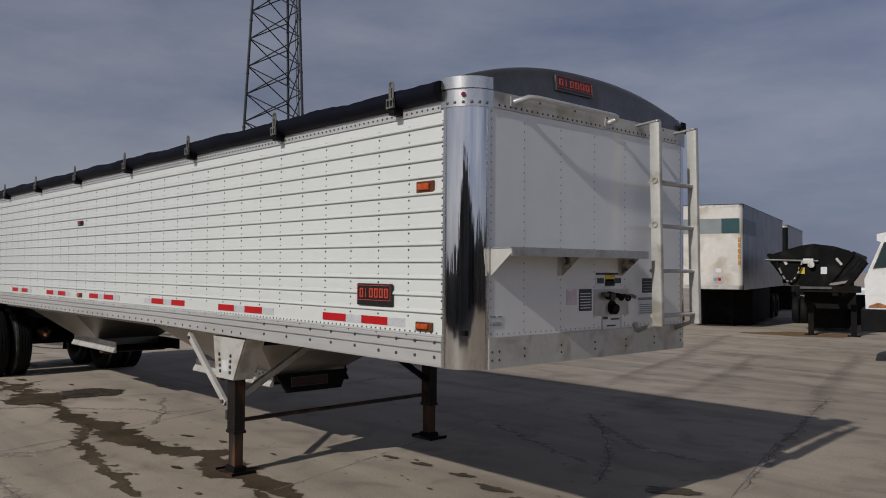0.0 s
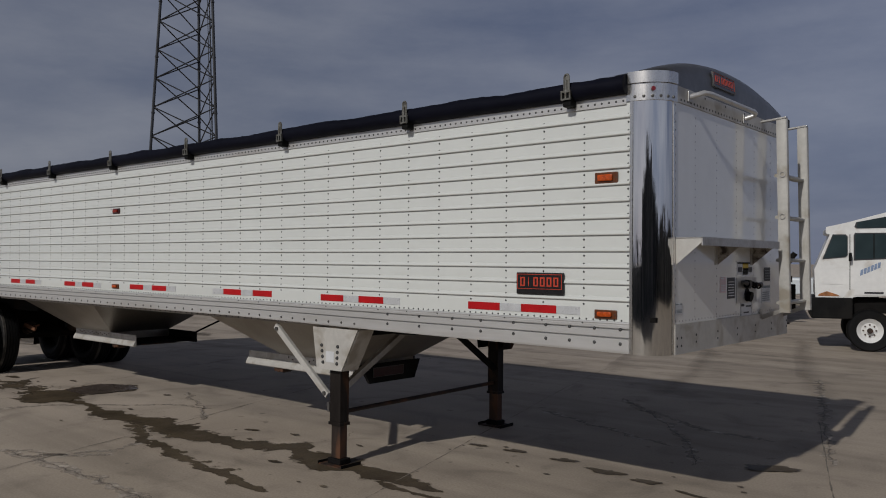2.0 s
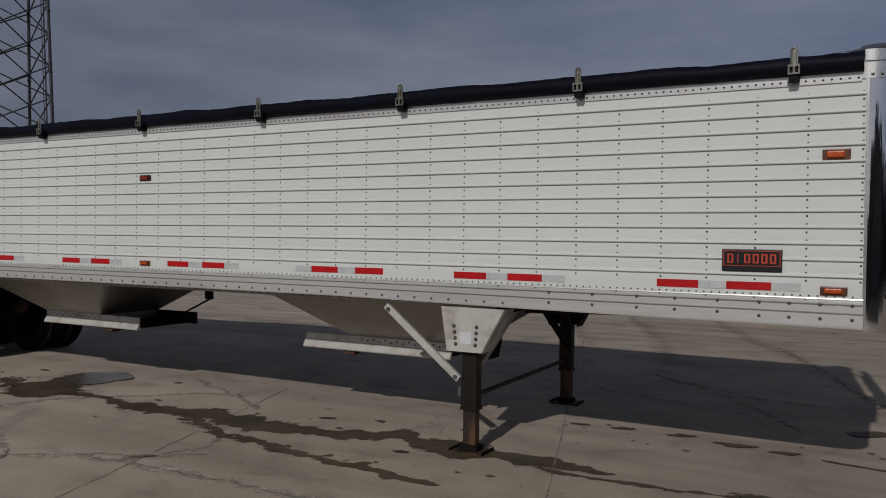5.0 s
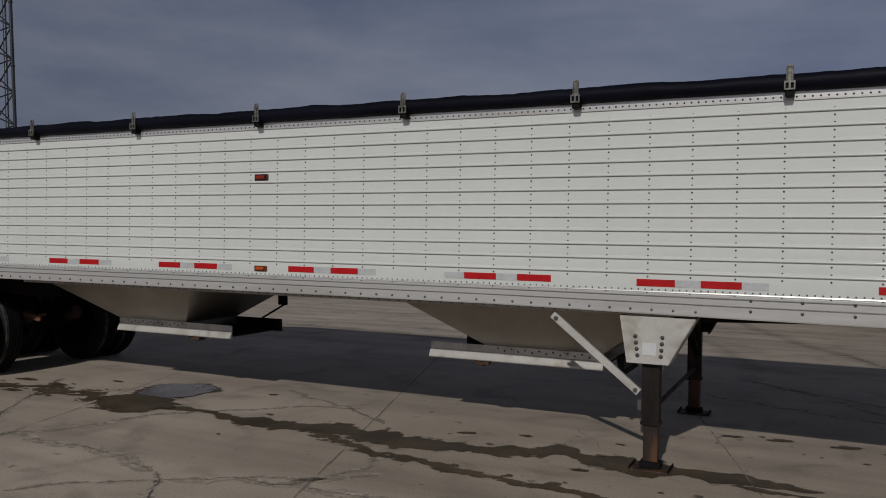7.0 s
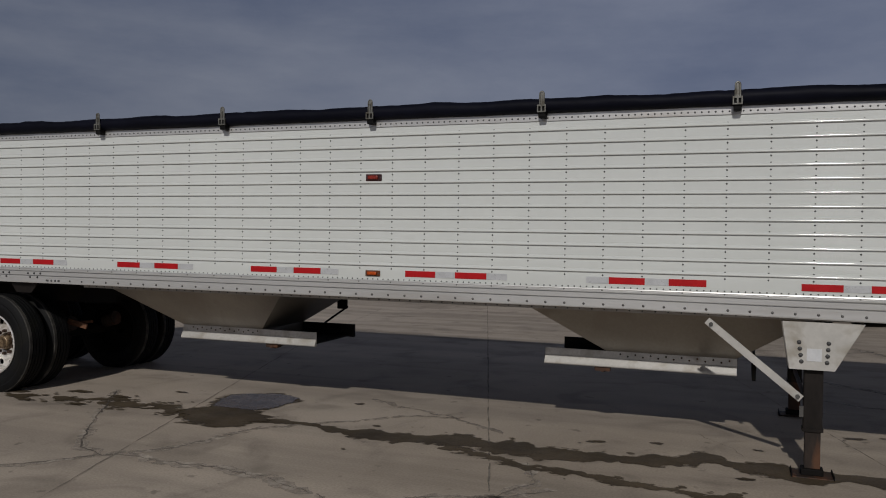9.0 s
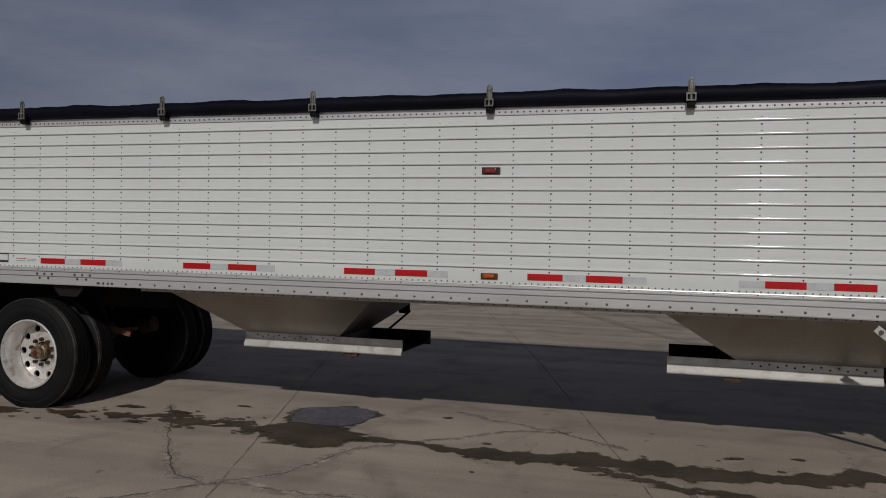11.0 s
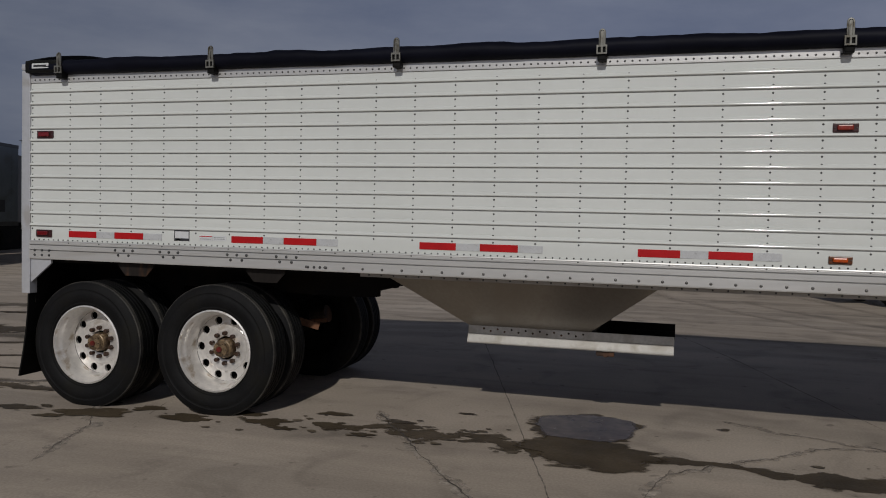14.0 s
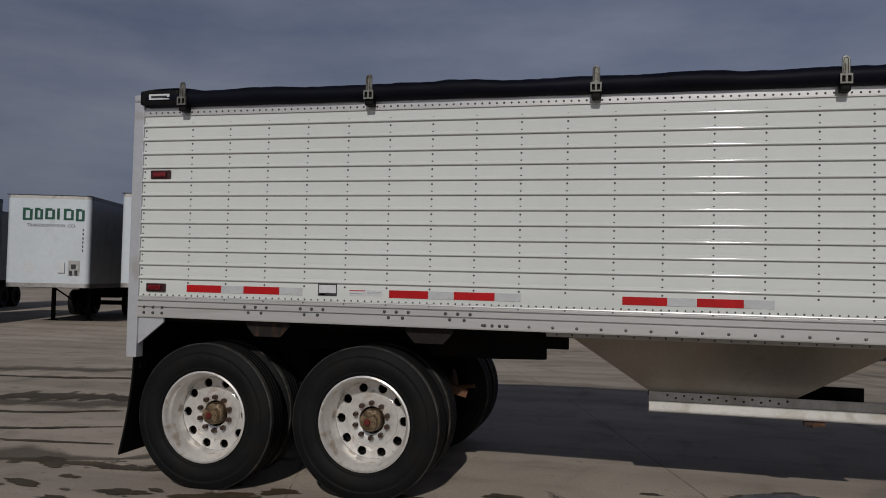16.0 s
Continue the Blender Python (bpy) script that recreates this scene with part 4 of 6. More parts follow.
def hook(x):
    """A bent wire loop over the roll, held by a two-eyed buckle on a rubber strap."""
    arc = [(x - 0.017, -0.082, 2.79)] + [(x + 0.017 * math.cos(a), -0.082, 2.888 + 0.02 * math.sin(a)) for a in [math.pi - math.pi * k / 8 for k in range(9)]] + [(x + 0.017, -0.082, 2.79)]
    body = part("tarp_hook", tube(arc, 0.007, 6), OLIVE, trailer, "grey upright tarp hook" if x > -1 else "", smooth=True)
    part("hook_plate", box(x - 0.014, x + 0.014, -0.082, -0.077, 2.8, 2.9), OLIVE, body, bevel=0.002)
    part("hook_spine", box(x - 0.005, x + 0.005, -0.092, -0.083, 2.78, 2.87), OLIVE, body)
    bm = box(x - 0.035, x + 0.035, -0.098, -0.084, 2.79, 2.803)
    for a, b, c, d in ((-0.035, 0.035, 2.742, 2.752), (-0.035, -0.026, 2.752, 2.79), (0.026, 0.035, 2.752, 2.79), (-0.006, 0.006, 2.752, 2.79)):
        box(x + a, x + b, -0.098, -0.084, c, d, bm)
    part("hook_buckle", bm, OLIVE, body, "two-eyed grey buckle" if x > -1 else "")
    part("hook_strap", box(x - 0.03, x + 0.03, -0.083, -0.008, 2.7, 2.8), BLACK, body, "black rubber strap", bevel=0.01)


for x in CLIPS:
    hook(x)
part("tarp_tail_boot", box(REAR + 0.0, REAR + 0.32, -0.072, 0.05, 2.755, 2.862), BLACK, trailer, "black tarp end boot", bevel=0.02)
boot = part("boot_plate", box(REAR + 0.08, REAR + 0.25, -0.078, -0.073, 2.79, 2.832), LABEL, trailer, "white plate with dark print", bevel=0.002)
part("print_bar", box(REAR + 0.1, REAR + 0.23, -0.081, -0.0785, 2.803, 2.818), INK, boot)

# tail post and its gusset
part("tail_post", box(REAR - 0.08, REAR + 0.006, -0.016, 0.07, 0.888, 2.79), TAIL, trailer, "pale aluminium tail post", bevel=0.006)
part("tail_post_cap", box(REAR - 0.085, REAR + 0.012, -0.02, 0.08, 2.791, 2.845), TAIL, trailer, bevel=0.015)
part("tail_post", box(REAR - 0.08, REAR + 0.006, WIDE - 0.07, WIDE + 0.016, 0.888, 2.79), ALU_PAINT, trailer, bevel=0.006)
part("tail_gusset", prism([(REAR + 0.007, 1.187), (REAR + 0.215, 1.187), (REAR + 0.215, 1.154), (REAR + 0.007, 0.985)], "y", 0.0, 0.02), TAIL, trailer)
part("tail_beam", box(REAR - 0.07, REAR, 0.071, WIDE - 0.071, 0.95, 1.19), UNDER, trailer)

# side marker lamps
def side_lamp(x, z, w, h, lens, base, label):
    b = part("marker_lamp", box(x - w / 2, x + w / 2, -0.014, 0.0, z - h / 2, z + h / 2), base, trailer, label, bevel=0.006)
    part("lens", box(x - w * 0.34, x + w * 0.3, -0.03, -0.012, z - h * 0.27, z + h * 0.3), lens, b, bevel=0.008)
    for d in (-0.43, 0.43):
        part("screw", studs([(x + w * d, -0.014, z)], (0, -1, 0), 0.005, 0.004), RIVET, b)


side_lamp(-0.164, 2.238, 0.16, 0.072, AMBER, LAMPBASE, "amber side marker lamp")
side_lamp(-0.166, 1.388, 0.155, 0.056, AMBER, LAMPBASE, "amber side marker lamp")
side_lamp(-6.295, 2.242, 0.15, 0.06, DARKAMBER, REDBASE, "deep amber lamp in dark red housing")
side_lamp(-6.294, 1.404, 0.14, 0.05, AMBER, LAMPBASE, "amber side marker lamp")
side_lamp(-12.468, 2.244, 0.165, 0.066, REDLENS, REDBASE, "dark red tail-end marker lamp")
side_lamp(-12.477, 1.408, 0.16, 0.062, REDLENS, REDBASE, "dark red tail-end marker lamp")

# reflective tape along the foot of the side
for x0, order in ((-1.266, "rwrw"), (-2.847, "rwrw"), (-4.42, "wrwr"), (-5.988, "rwrw"), (-7.55, "rwrw"), (-9.112, "rwrw"), (-10.675, "rwrw"), (-12.227, "rwrw")):
    x = x0
    for c in order:
        w = 0.279 if c == "r" else 0.178
        z = 1.408 if x0 < -3 else 1.402
        part("tape_strip", box(x + 0.001, x + w - 0.001, -0.0035, 0.002, z - 0.026, z + 0.026), TAPE_RED if c == "r" else TAPE_WHITE, trailer, "red reflective tape" if c == "r" else "silver reflective tape")
        x += w


def sign_plate(c, u, w, h, out, parent, lean=0.0):
    """A black plate with a row of plain red blocks, where the maker's mark is."""
    c, u, o = Vector(c), Vector(u), Vector(out)
    up = (Vector((0, 0, 1)) - o * lean).normalized()
    o = (o + Vector((0, 0, 1)) * lean).normalized()

    def slab(a0, a1, b0, b1, d0, d1, bm=None):
        bm = bm or bmesh.new()
        vs = [bm.verts.new(c + u * a + up * b + o * d) for d in (d0, d1) for a, b in ((a0, b0), (a1, b0), (a1, b1), (a0, b1))]
        for q in ((0, 1, 2, 3), (4, 5, 6, 7), (0, 1, 5, 4), (1, 2, 6, 5), (2, 3, 7, 6), (3, 0, 4, 7)):
            bm.faces.new([vs[i] for i in q])
        return bm

    plate = part("sign_plate", slab(-w / 2, w / 2, -h / 2, h / 2, 0, 0.01), SIGN_BLACK, parent, "black maker's plate with red blocks", bevel=0.003)
    n = 6
    step = w * 0.86 / n
    for k in range(n):
        a = -w * 0.43 + k * step
        ww = step * (0.3 if k == 1 else 0.72)
        a += (step - ww) / 2
        lo, hi, th = -h * 0.14, h * 0.3, min(ww * 0.34, 0.011)
        bm = slab(a, a + th, lo, hi, 0.0102, 0.0125)
        if k != 1:
            slab(a + th, a + ww, hi - th * 0.8, hi, 0.0102, 0.0126, bm), slab(a + ww - th, a + ww, lo, hi - th * 0.8, 0.0102, 0.0125, bm)
            slab(a + th, a + ww - th, lo, lo + th * 0.8, 0.0102, 0.0126, bm)
        part("red_block", bm, SIGN_RED, plate)
    for a0, a1, b0, b1 in ((-0.48, 0.48, 0.42, 0.445), (-0.48, 0.48, -0.27, -0.245), (-0.48, -0.468, -0.245, 0.42), (0.468, 0.48, -0.245, 0.42)):
        part("red_line", slab(w * a0, w * a1, h * b0, h * b1, 0.0102, 0.012), SIGN_RED, plate)
    return plate, slab


sign_plate((-0.65, -0.014, 1.569), (1, 0, 0), 0.365, 0.138, (0, -1, 0), trailer)
plate, slab = sign_plate((NOSE - 0.017, 0.985, 2.95), (0, 1, 0), 0.385, 0.105, (1, 0, 0), trailer, 0.1)
for a, b, c2, d in ((-0.1925, 0.1925, 0.047, 0.0525), (-0.1925, 0.1925, -0.0525, -0.047), (-0.1925, -0.187, -0.047, 0.047), (0.187, 0.1925, -0.047, 0.047)):
    part("plate_edge", slab(a, b, c2, d, 0.01, 0.013), SIGN_WHITE, plate)

# ---------- hoppers ----------


def hopper(tx0, tx1, bx0, bx1, rail0, rail1, label):
    ty0, ty1, by0, by1, zt, zb = 0.24, 2.2, 0.8, 1.64, 1.18, 0.735
    top = [(tx0, ty0, zt), (tx1, ty0, zt), (tx1, ty1, zt), (tx0, ty1, zt)]
    bot = [(bx0, by0, zb), (bx1, by0, zb), (bx1, by1, zb), (bx0, by1, zb)]
    bm = bmesh.new()
    for grow in (0.0, 0.006):
        t = [bm.verts.new((x + (grow if x == tx0 else -grow), y + (grow if y == ty0 else -grow), z)) for x, y, z in top]
        b = [bm.verts.new((x + (grow if x == bx0 else -grow), y + (grow if y == by0 else -grow), z)) for x, y, z in bot]
        for k in range(4):
            bm.faces.new((t[k], t[(k + 1) % 4], b[(k + 1) % 4], b[k]))
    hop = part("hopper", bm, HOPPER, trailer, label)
    # collar and slide rails under the mouth
    part("mouth_collar", box(bx0, bx1, by0 + 0.004, by1 - 0.004, 0.64, 0.735), HOPPER, hop)
    # the far rail and flange are blackened: their shade is put into the colour
    for s, y in ((-1, by0), (1, by1)):
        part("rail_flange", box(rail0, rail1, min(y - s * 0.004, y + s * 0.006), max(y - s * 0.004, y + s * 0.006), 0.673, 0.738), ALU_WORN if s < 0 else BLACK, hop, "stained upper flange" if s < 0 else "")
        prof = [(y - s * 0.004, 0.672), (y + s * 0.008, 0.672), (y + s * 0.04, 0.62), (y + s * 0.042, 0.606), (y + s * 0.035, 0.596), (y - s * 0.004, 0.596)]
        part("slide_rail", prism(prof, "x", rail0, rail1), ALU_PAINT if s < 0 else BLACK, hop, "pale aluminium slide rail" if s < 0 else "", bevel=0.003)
    part("trap_door", box(rail0 + 0.03, rail1 - 0.03, by0 + 0.01, by1 - 0.01, 0.612, 0.628), UNDER, hop, "dark sliding trap door")
    inner = (bx0 + 0.12, bx1 - 0.05)
    n = 14
    part("rail_bolts", studs([(inner[0] + (inner[1] - inner[0]) * k / n, by0 - 0.006, 0.716 - 0.018 * (k % 2)) for k in range(n + 1)], (0, -1, 0), 0.009, 0.008, 7), RUST, hop, kind="stuff")
    out = rail1 if rail1 - bx1 > bx0 - rail0 else rail0
    s = 1 if out == rail1 else -1
    part("end_plate", box(out - s * 0.56, out + s * 0.0, by1 + 0.03, by1 + 0.036, 0.6, 0.735), BRACKET, hop, "black plate at the far rail")
    part("plate_bolts", studs([(out - s * (0.06 + 0.14 * k), by1 + 0.03, 0.64) for k in range(3)], (0, -1, 0), 0.016, 0.014, 7), BOLT, hop, kind="stuff")
    part("pinion_bracket", box(out - s * 0.59, out - s * 0.45, by0 - 0.015, by0 + 0.03, 0.555, 0.598), RUST, hop, "rusty pinion bracket", bevel=0.008)
    part("drive_shaft", tube([(out - s * 0.52, by0 - 0.02, 0.565), (out - s * 0.52, by1 + 0.05, 0.565)], 0.017), RUST, hop)
    bm = lathe([(0.018, 0.0), (0.036, 0.0), (0.04, 0.02), (0.036, 0.1), (0.018, 0.1)], 14, c=(out - s * 0.52, by0 + 0.04, 0.575), closed=True)
    part("pinion", bm, RUST, hop, "rusty drive pinion")
    part("crank_rod", tube([(out - s * 0.62, by1 + 0.4, 0.66), (out - s * 0.6, by1 + 0.46, 0.69), (out - s * 0.49, by1 + 0.8, 0.85)], 0.013, 8), BLACK, hop)
    part("rod_bracket", box(out - s * 0.62, out - s * 0.49, by1 + 0.77, by1 + 0.81, 0.82, 1.16), BLACK, hop, bevel=0.012)
    return hop


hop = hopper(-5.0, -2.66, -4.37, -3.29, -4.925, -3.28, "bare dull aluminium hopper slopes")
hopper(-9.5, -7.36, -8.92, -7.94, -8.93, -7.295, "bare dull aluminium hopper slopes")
part("skirt", prism([(0.74, 0.73), (1.56, 0.73), (1.48, 0.55), (0.86, 0.55)], "x", -3.16, -3.13), BLACK, hop, "black rubber skirt with a red-lined plate")
for a, b, c, d in ((0.9, 1.32, 0.69, 0.697), (0.9, 1.32, 0.605, 0.612), (0.9, 0.907, 0.612, 0.69), (1.313, 1.32, 0.612, 0.69)):
    part("plate_line", box(-3.129, -3.126, a, b, c, d), SIGN_WHITE, hop)
part("skirt_plate", box(-3.1295, -3.127, 0.91, 1.31, 0.614, 0.688), REDBASE, hop)

# cross members and upper frame under the body
for x in (-1.45, -0.55):
    part("cross_member", box(x - 0.05, x + 0.05, 0.05, WIDE - 0.05, 1.17, 1.344), UNDER, trailer)
part("kingpin_plate", box(-1.3, 0.1, 0.55, 1.9, 1.16, 1.2), UNDER, trailer, "dark fifth-wheel coupler plate")
part("pipe_run", tube([(-2.45, 0.5, 1.11), (-1.6, 0.62, 1.13), (-1.2, 0.7, 1.13)], 0.025), BLACK, trailer)

# ---------- landing gear ----------


def landing_leg(y, s, full):
    """One leg: s points outward."""
    lab = "rust-stained black landing leg" if full else ""
    leg = part("landing_leg", box(-2.81, -2.68, y - 0.05, y + 0.05, 0.34, 1.14), LEGBLACK, trailer, lab, bevel=0.006)
    part("inner_leg", box(-2.797, -2.689, y - 0.04, y + 0.04, 0.06, 0.36), RUST, leg, "rusty inner tube", bevel=0.005)
    part("leg_collar", box(-2.817, -2.673, y - 0.056, y + 0.056, 0.335, 0.36), LEGBLACK, leg)
    foot = part("foot_pad", box(-2.88, -2.6, y - 0.11, y + 0.11, 0.0, 0.012), RUST, leg, "flat rusty dark steel foot pad", bevel=0.006)
    for a, b in ((-2.886, -2.878), (-2.602, -2.594)):
        part("pad_lip", box(a, b, y - 0.11, y + 0.11, 0.0, 0.03), UNDER, leg)
    part("pad_socket", box(-2.82, -2.665, y - 0.06, y + 0.06, 0.012, 0.06), UNDER, leg, bevel=0.008)
    return leg


near_leg = landing_leg(0.125, -1, True)
far_leg = landing_leg(WIDE - 0.125, 1, False)
# the far plate takes a near-black material, its shade put into the colour
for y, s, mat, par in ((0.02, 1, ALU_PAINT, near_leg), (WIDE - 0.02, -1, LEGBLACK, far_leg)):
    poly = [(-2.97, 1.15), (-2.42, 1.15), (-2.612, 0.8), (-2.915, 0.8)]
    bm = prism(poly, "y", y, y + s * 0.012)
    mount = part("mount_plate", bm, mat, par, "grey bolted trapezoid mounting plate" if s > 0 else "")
    part("mount_side", bar((-2.421, y + s * 0.1, 1.15), (-2.613, y + s * 0.1, 0.802), 0.17, 0.012, up=(1, 0, 0.5)), mat, par)
    part("mount_side", bar((-2.969, y + s * 0.1, 1.15), (-2.913, y + s * 0.1, 0.802), 0.17, 0.012, up=(1, 0, 0.1)), mat, par)
    if s > 0:
        for xb in (-2.853, -2.655):
            for k in range(4):
                part("mount_bolt", studs([(xb + (0.006 * k if xb < -2.8 else -0.003 * k), y, 1.0 - 0.047 * k)], (0, -1, 0), 0.0165, 0.013, 8), RIVET, mount, "dark hexagon bolt" if k == 0 else "")
        part("data_label", box(-2.80, -2.70, y - 0.003, y + 0.002, 0.865, 0.955), LABEL, mount, "pale data label")
# braces
a, b = Vector((-3.5, 0.035, 1.125)), Vector((-2.83, 0.06, 0.575))
bm = bar(a, b, 0.05, 0.008, up=(0, -1, 0))
d = (b - a).normalized()
side = Vector((-d.z, 0, d.x))
for sgn in (-1, 1):
    bar(a + side * 0.024 * sgn + Vector((0, 0.014, 0)), b + side * 0.024 * sgn + Vector((0, 0.014, 0)), 0.007, 0.03, bm, up=(0, -1, 0))
part("leg_brace", bm, ALU_PAINT, near_leg, "dull aluminium channel brace")
part("leg_lug", box(-2.838, -2.81, 0.07, 0.09, 0.44, 0.52), BOLT, near_leg, "small welded lug")
part("brace_lug", tube([a + d * 0.04 + Vector((0, -0.02, 0)), a + d * 0.04 + Vector((0, 0.02, 0))], 0.016, 10), BOLT, near_leg), part("brace_lug", tube([b - d * 0.03 + Vector((0, -0.02, 0)), b - d * 0.03 + Vector((0, 0.02, 0))], 0.016, 10), BOLT, near_leg)
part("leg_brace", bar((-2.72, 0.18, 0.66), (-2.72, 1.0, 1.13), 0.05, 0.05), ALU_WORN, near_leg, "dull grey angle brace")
# blackened copy of the near brace, with the far side's shade in its colour
part("leg_brace", bar((-2.72, WIDE - 0.18, 0.6), (-2.72, WIDE - 1.0, 1.13), 0.05, 0.05), UNDER, far_leg, "far-side brace, blackened for its shade")
part("head_tube", tube([(-2.62, 0.3, 1.1), (-2.62, WIDE - 0.3, 1.1)], 0.03, 8), UNDER, near_leg)
part("cross_tube", tube([(-2.745, 0.17, 0.436), (-2.745, WIDE - 0.17, 0.448)], 0.019), RUST, near_leg, "brown cross tube between the legs")
part("leg_head", tube([(-2.82, WIDE - 0.12, 1.05), (-2.55, WIDE - 0.12, 1.05)], 0.06, 12), UNDER, far_leg)

# ---------- running gear ----------
AXLES, WZ, WR = (-10.85, -12.085), 0.522, 0.536


def tyre_mesh(y0, w, smooth_side=1):
    """A tyre with shoulder, sidewall steps and four tread grooves; flat where it meets the ground."""
    r = WR
    prof = [(0.325, y0 + 0.035), (0.345, y0 + 0.02), (0.352, y0 + 0.013), (0.362, y0 + 0.013), (0.366, y0 + 0.009), (0.42, y0 + 0.0), (0.45, y0 + 0.0015), (0.453, y0 + 0.0035), (0.47, y0 + 0.004), (0.473, y0 + 0.002), (0.492, y0 + 0.007), (0.515, y0 + 0.018), (r - 0.006, y0 + 0.028), (r, y0 + 0.036)]
    ys = [y0 + 0.036 + (w - 0.072) * k / 5 for k in range(1, 5)]
    for y in ys:
        prof += [(r, y - 0.006), (r - 0.012, y - 0.004), (r - 0.012, y + 0.004), (r, y + 0.006)]
    prof += [(r, y0 + w - 0.036), (r - 0.006, y0 + w - 0.028), (0.515, y0 + w - 0.018), (0.49, y0 + w - 0.008), (0.42, y0 + w), (0.36, y0 + w - 0.012), (0.325, y0 + w - 0.035)]
    bm = lathe(prof, 72, closed=True)
    for v in bm.verts:
        if v.co.z < -WZ + 0.0:
            v.co.z = -WZ
    return bm


def shoulder_rib(y0):
    """The scuffed outermost rib of the tread."""
    bm = lathe([(WR - 0.008, y0 + 0.0265), (WR + 0.0015, y0 + 0.0355), (WR + 0.0015, y0 + 0.07), (WR - 0.008, y0 + 0.071)], 72, closed=True)
    for v in bm.verts:
        v.co.z = max(v.co.z, -WZ + 0.001)
    return bm


def wheel_disc(bm, y, r0, r1, hole_r, n=10):
    """A flat ring with round hand holes."""
    mid = (r0 + r1) / 2
    for k in range(n):
        a0 = 2 * math.pi * k / n
        h = math.pi / n
        edge = []
        for r, a in [(r0, -h), (r0, -h / 2), (r0, 0), (r0, h / 2), (r0, h), (mid, h), (r1, h), (r1, h / 2), (r1, 0), (r1, -h / 2), (r1, -h), (mid, -h)]:
            edge.append(((r * math.cos(a0 + a), r * math.sin(a0 + a)), (r * math.cos(a) - mid, r * math.sin(a))))
        cx, cz = mid * math.cos(a0), mid * math.sin(a0)
        outer = [bm.verts.new((p[0], y, p[1])) for p, _ in edge]
        ring, deep = [], []
        for _, q in edge:
            t = math.atan2(q[1], q[0]) + a0
            ring.append(bm.verts.new((cx + hole_r * math.cos(t), y, cz + hole_r * math.sin(t))))
            deep.append(bm.verts.new((cx + hole_r * math.cos(t), y + 0.02, cz + hole_r * math.sin(t))))
        m = len(edge)
        for i in range(m):
            j = (i + 1) % m
            bm.faces.new((outer[i], outer[j], ring[j], ring[i]))
            bm.faces.new((ring[i], ring[j], deep[j], deep[i]))


def full_wheel(x):
    yo = 0.02
    bm = bmesh.new()
    lathe([(0.318, yo + 0.03), (0.334, yo + 0.026), (0.334, yo + 0.018), (0.322, yo + 0.014), (0.316, yo + 0.022), (0.312, yo + 0.04), (0.30, yo + 0.07), (0.288, yo + 0.085), (0.284, yo + 0.19), (0.276, yo + 0.206)], 64, bm)
    wheel_disc(bm, yo + 0.21, 0.196, 0.276, 0.034)
    lathe([(0.196, yo + 0.21), (0.19, yo + 0.203), (0.1, yo + 0.203), (0.096, yo + 0.206), (0.096, yo + 0.26)], 64, bm)
    bmesh.ops.remove_doubles(bm, verts=bm.verts, dist=0.0008)
    wheel = part("wheel", bm, RIM, trailer, "dull polished aluminium disc wheel", smooth=True)
    tyre = part("tyre", tyre_mesh(yo, 0.28), RUBBER, wheel, "worn black tyre", smooth=True)
    part("tread_rib", shoulder_rib(yo), TREAD, wheel, "scuffed grey tread shoulder", smooth=True)
    part("hub_bolts", studs([(0.05 * math.cos(k * math.pi / 3), yo + 0.1125, 0.05 * math.sin(k * math.pi / 3)) for k in range(6)], (0, -1, 0), 0.006, 0.006), RUST, wheel, kind="stuff")
    hub = part("hub", lathe([(0.0, yo + 0.105), (0.034, yo + 0.105), (0.038, yo + 0.11), (0.06, yo + 0.113), (0.066, yo + 0.125), (0.067, yo + 0.15), (0.074, yo + 0.155), (0.08, yo + 0.185), (0.084, yo + 0.235), (0.084, yo + 0.26)], 32), HUB, wheel, "greasy brown hub", smooth=True)
    cap_ob = part("hub_cap", lathe([(0.0, yo + 0.082), (0.01, yo + 0.082), (0.012, yo + 0.086), (0.018, yo + 0.087), (0.022, yo + 0.092), (0.023, yo + 0.106)], 24), REDCAP, wheel, "red hub cap", smooth=True)
    made = [wheel, tyre, hub, cap_ob]
    for k in range(10):
        a = 2 * math.pi * (k + 0.5) / 10
        c = (0.124 * math.cos(a), yo + 0.203, 0.124 * math.sin(a))
        made.append(part("lug_nut", tube([c, (c[0], c[1] - 0.036, c[2])], 0.018, 6), NUT, wheel))
    part("brake_drum", lathe([(0.0, yo + 0.3), (0.2, yo + 0.3), (0.27, yo + 0.27), (0.27, yo + 0.5)], 32), UNDER, wheel)
    wheel.location = (x, 0, WZ + ground_height(x, 0.2))


def plain_wheel(x, y0):
    w = part("wheel", lathe([(0.33, y0 + 0.03), (0.3, y0 + 0.06), (0.28, y0 + 0.14), (0.1, y0 + 0.14), (0.1, y0 + 0.18), (0.28, y0 + 0.16), (0.3, y0 + 0.22), (0.33, y0 + 0.25)], 40, closed=True), UNDER, trailer, smooth=True)
    t = part("tyre", tyre_mesh(y0, 0.28), RUBBER, w, smooth=True)
    part("tread_rib", shoulder_rib(y0), TREAD, w, smooth=True)
    w.location = (x, 0, WZ + ground_height(x, 0.2))


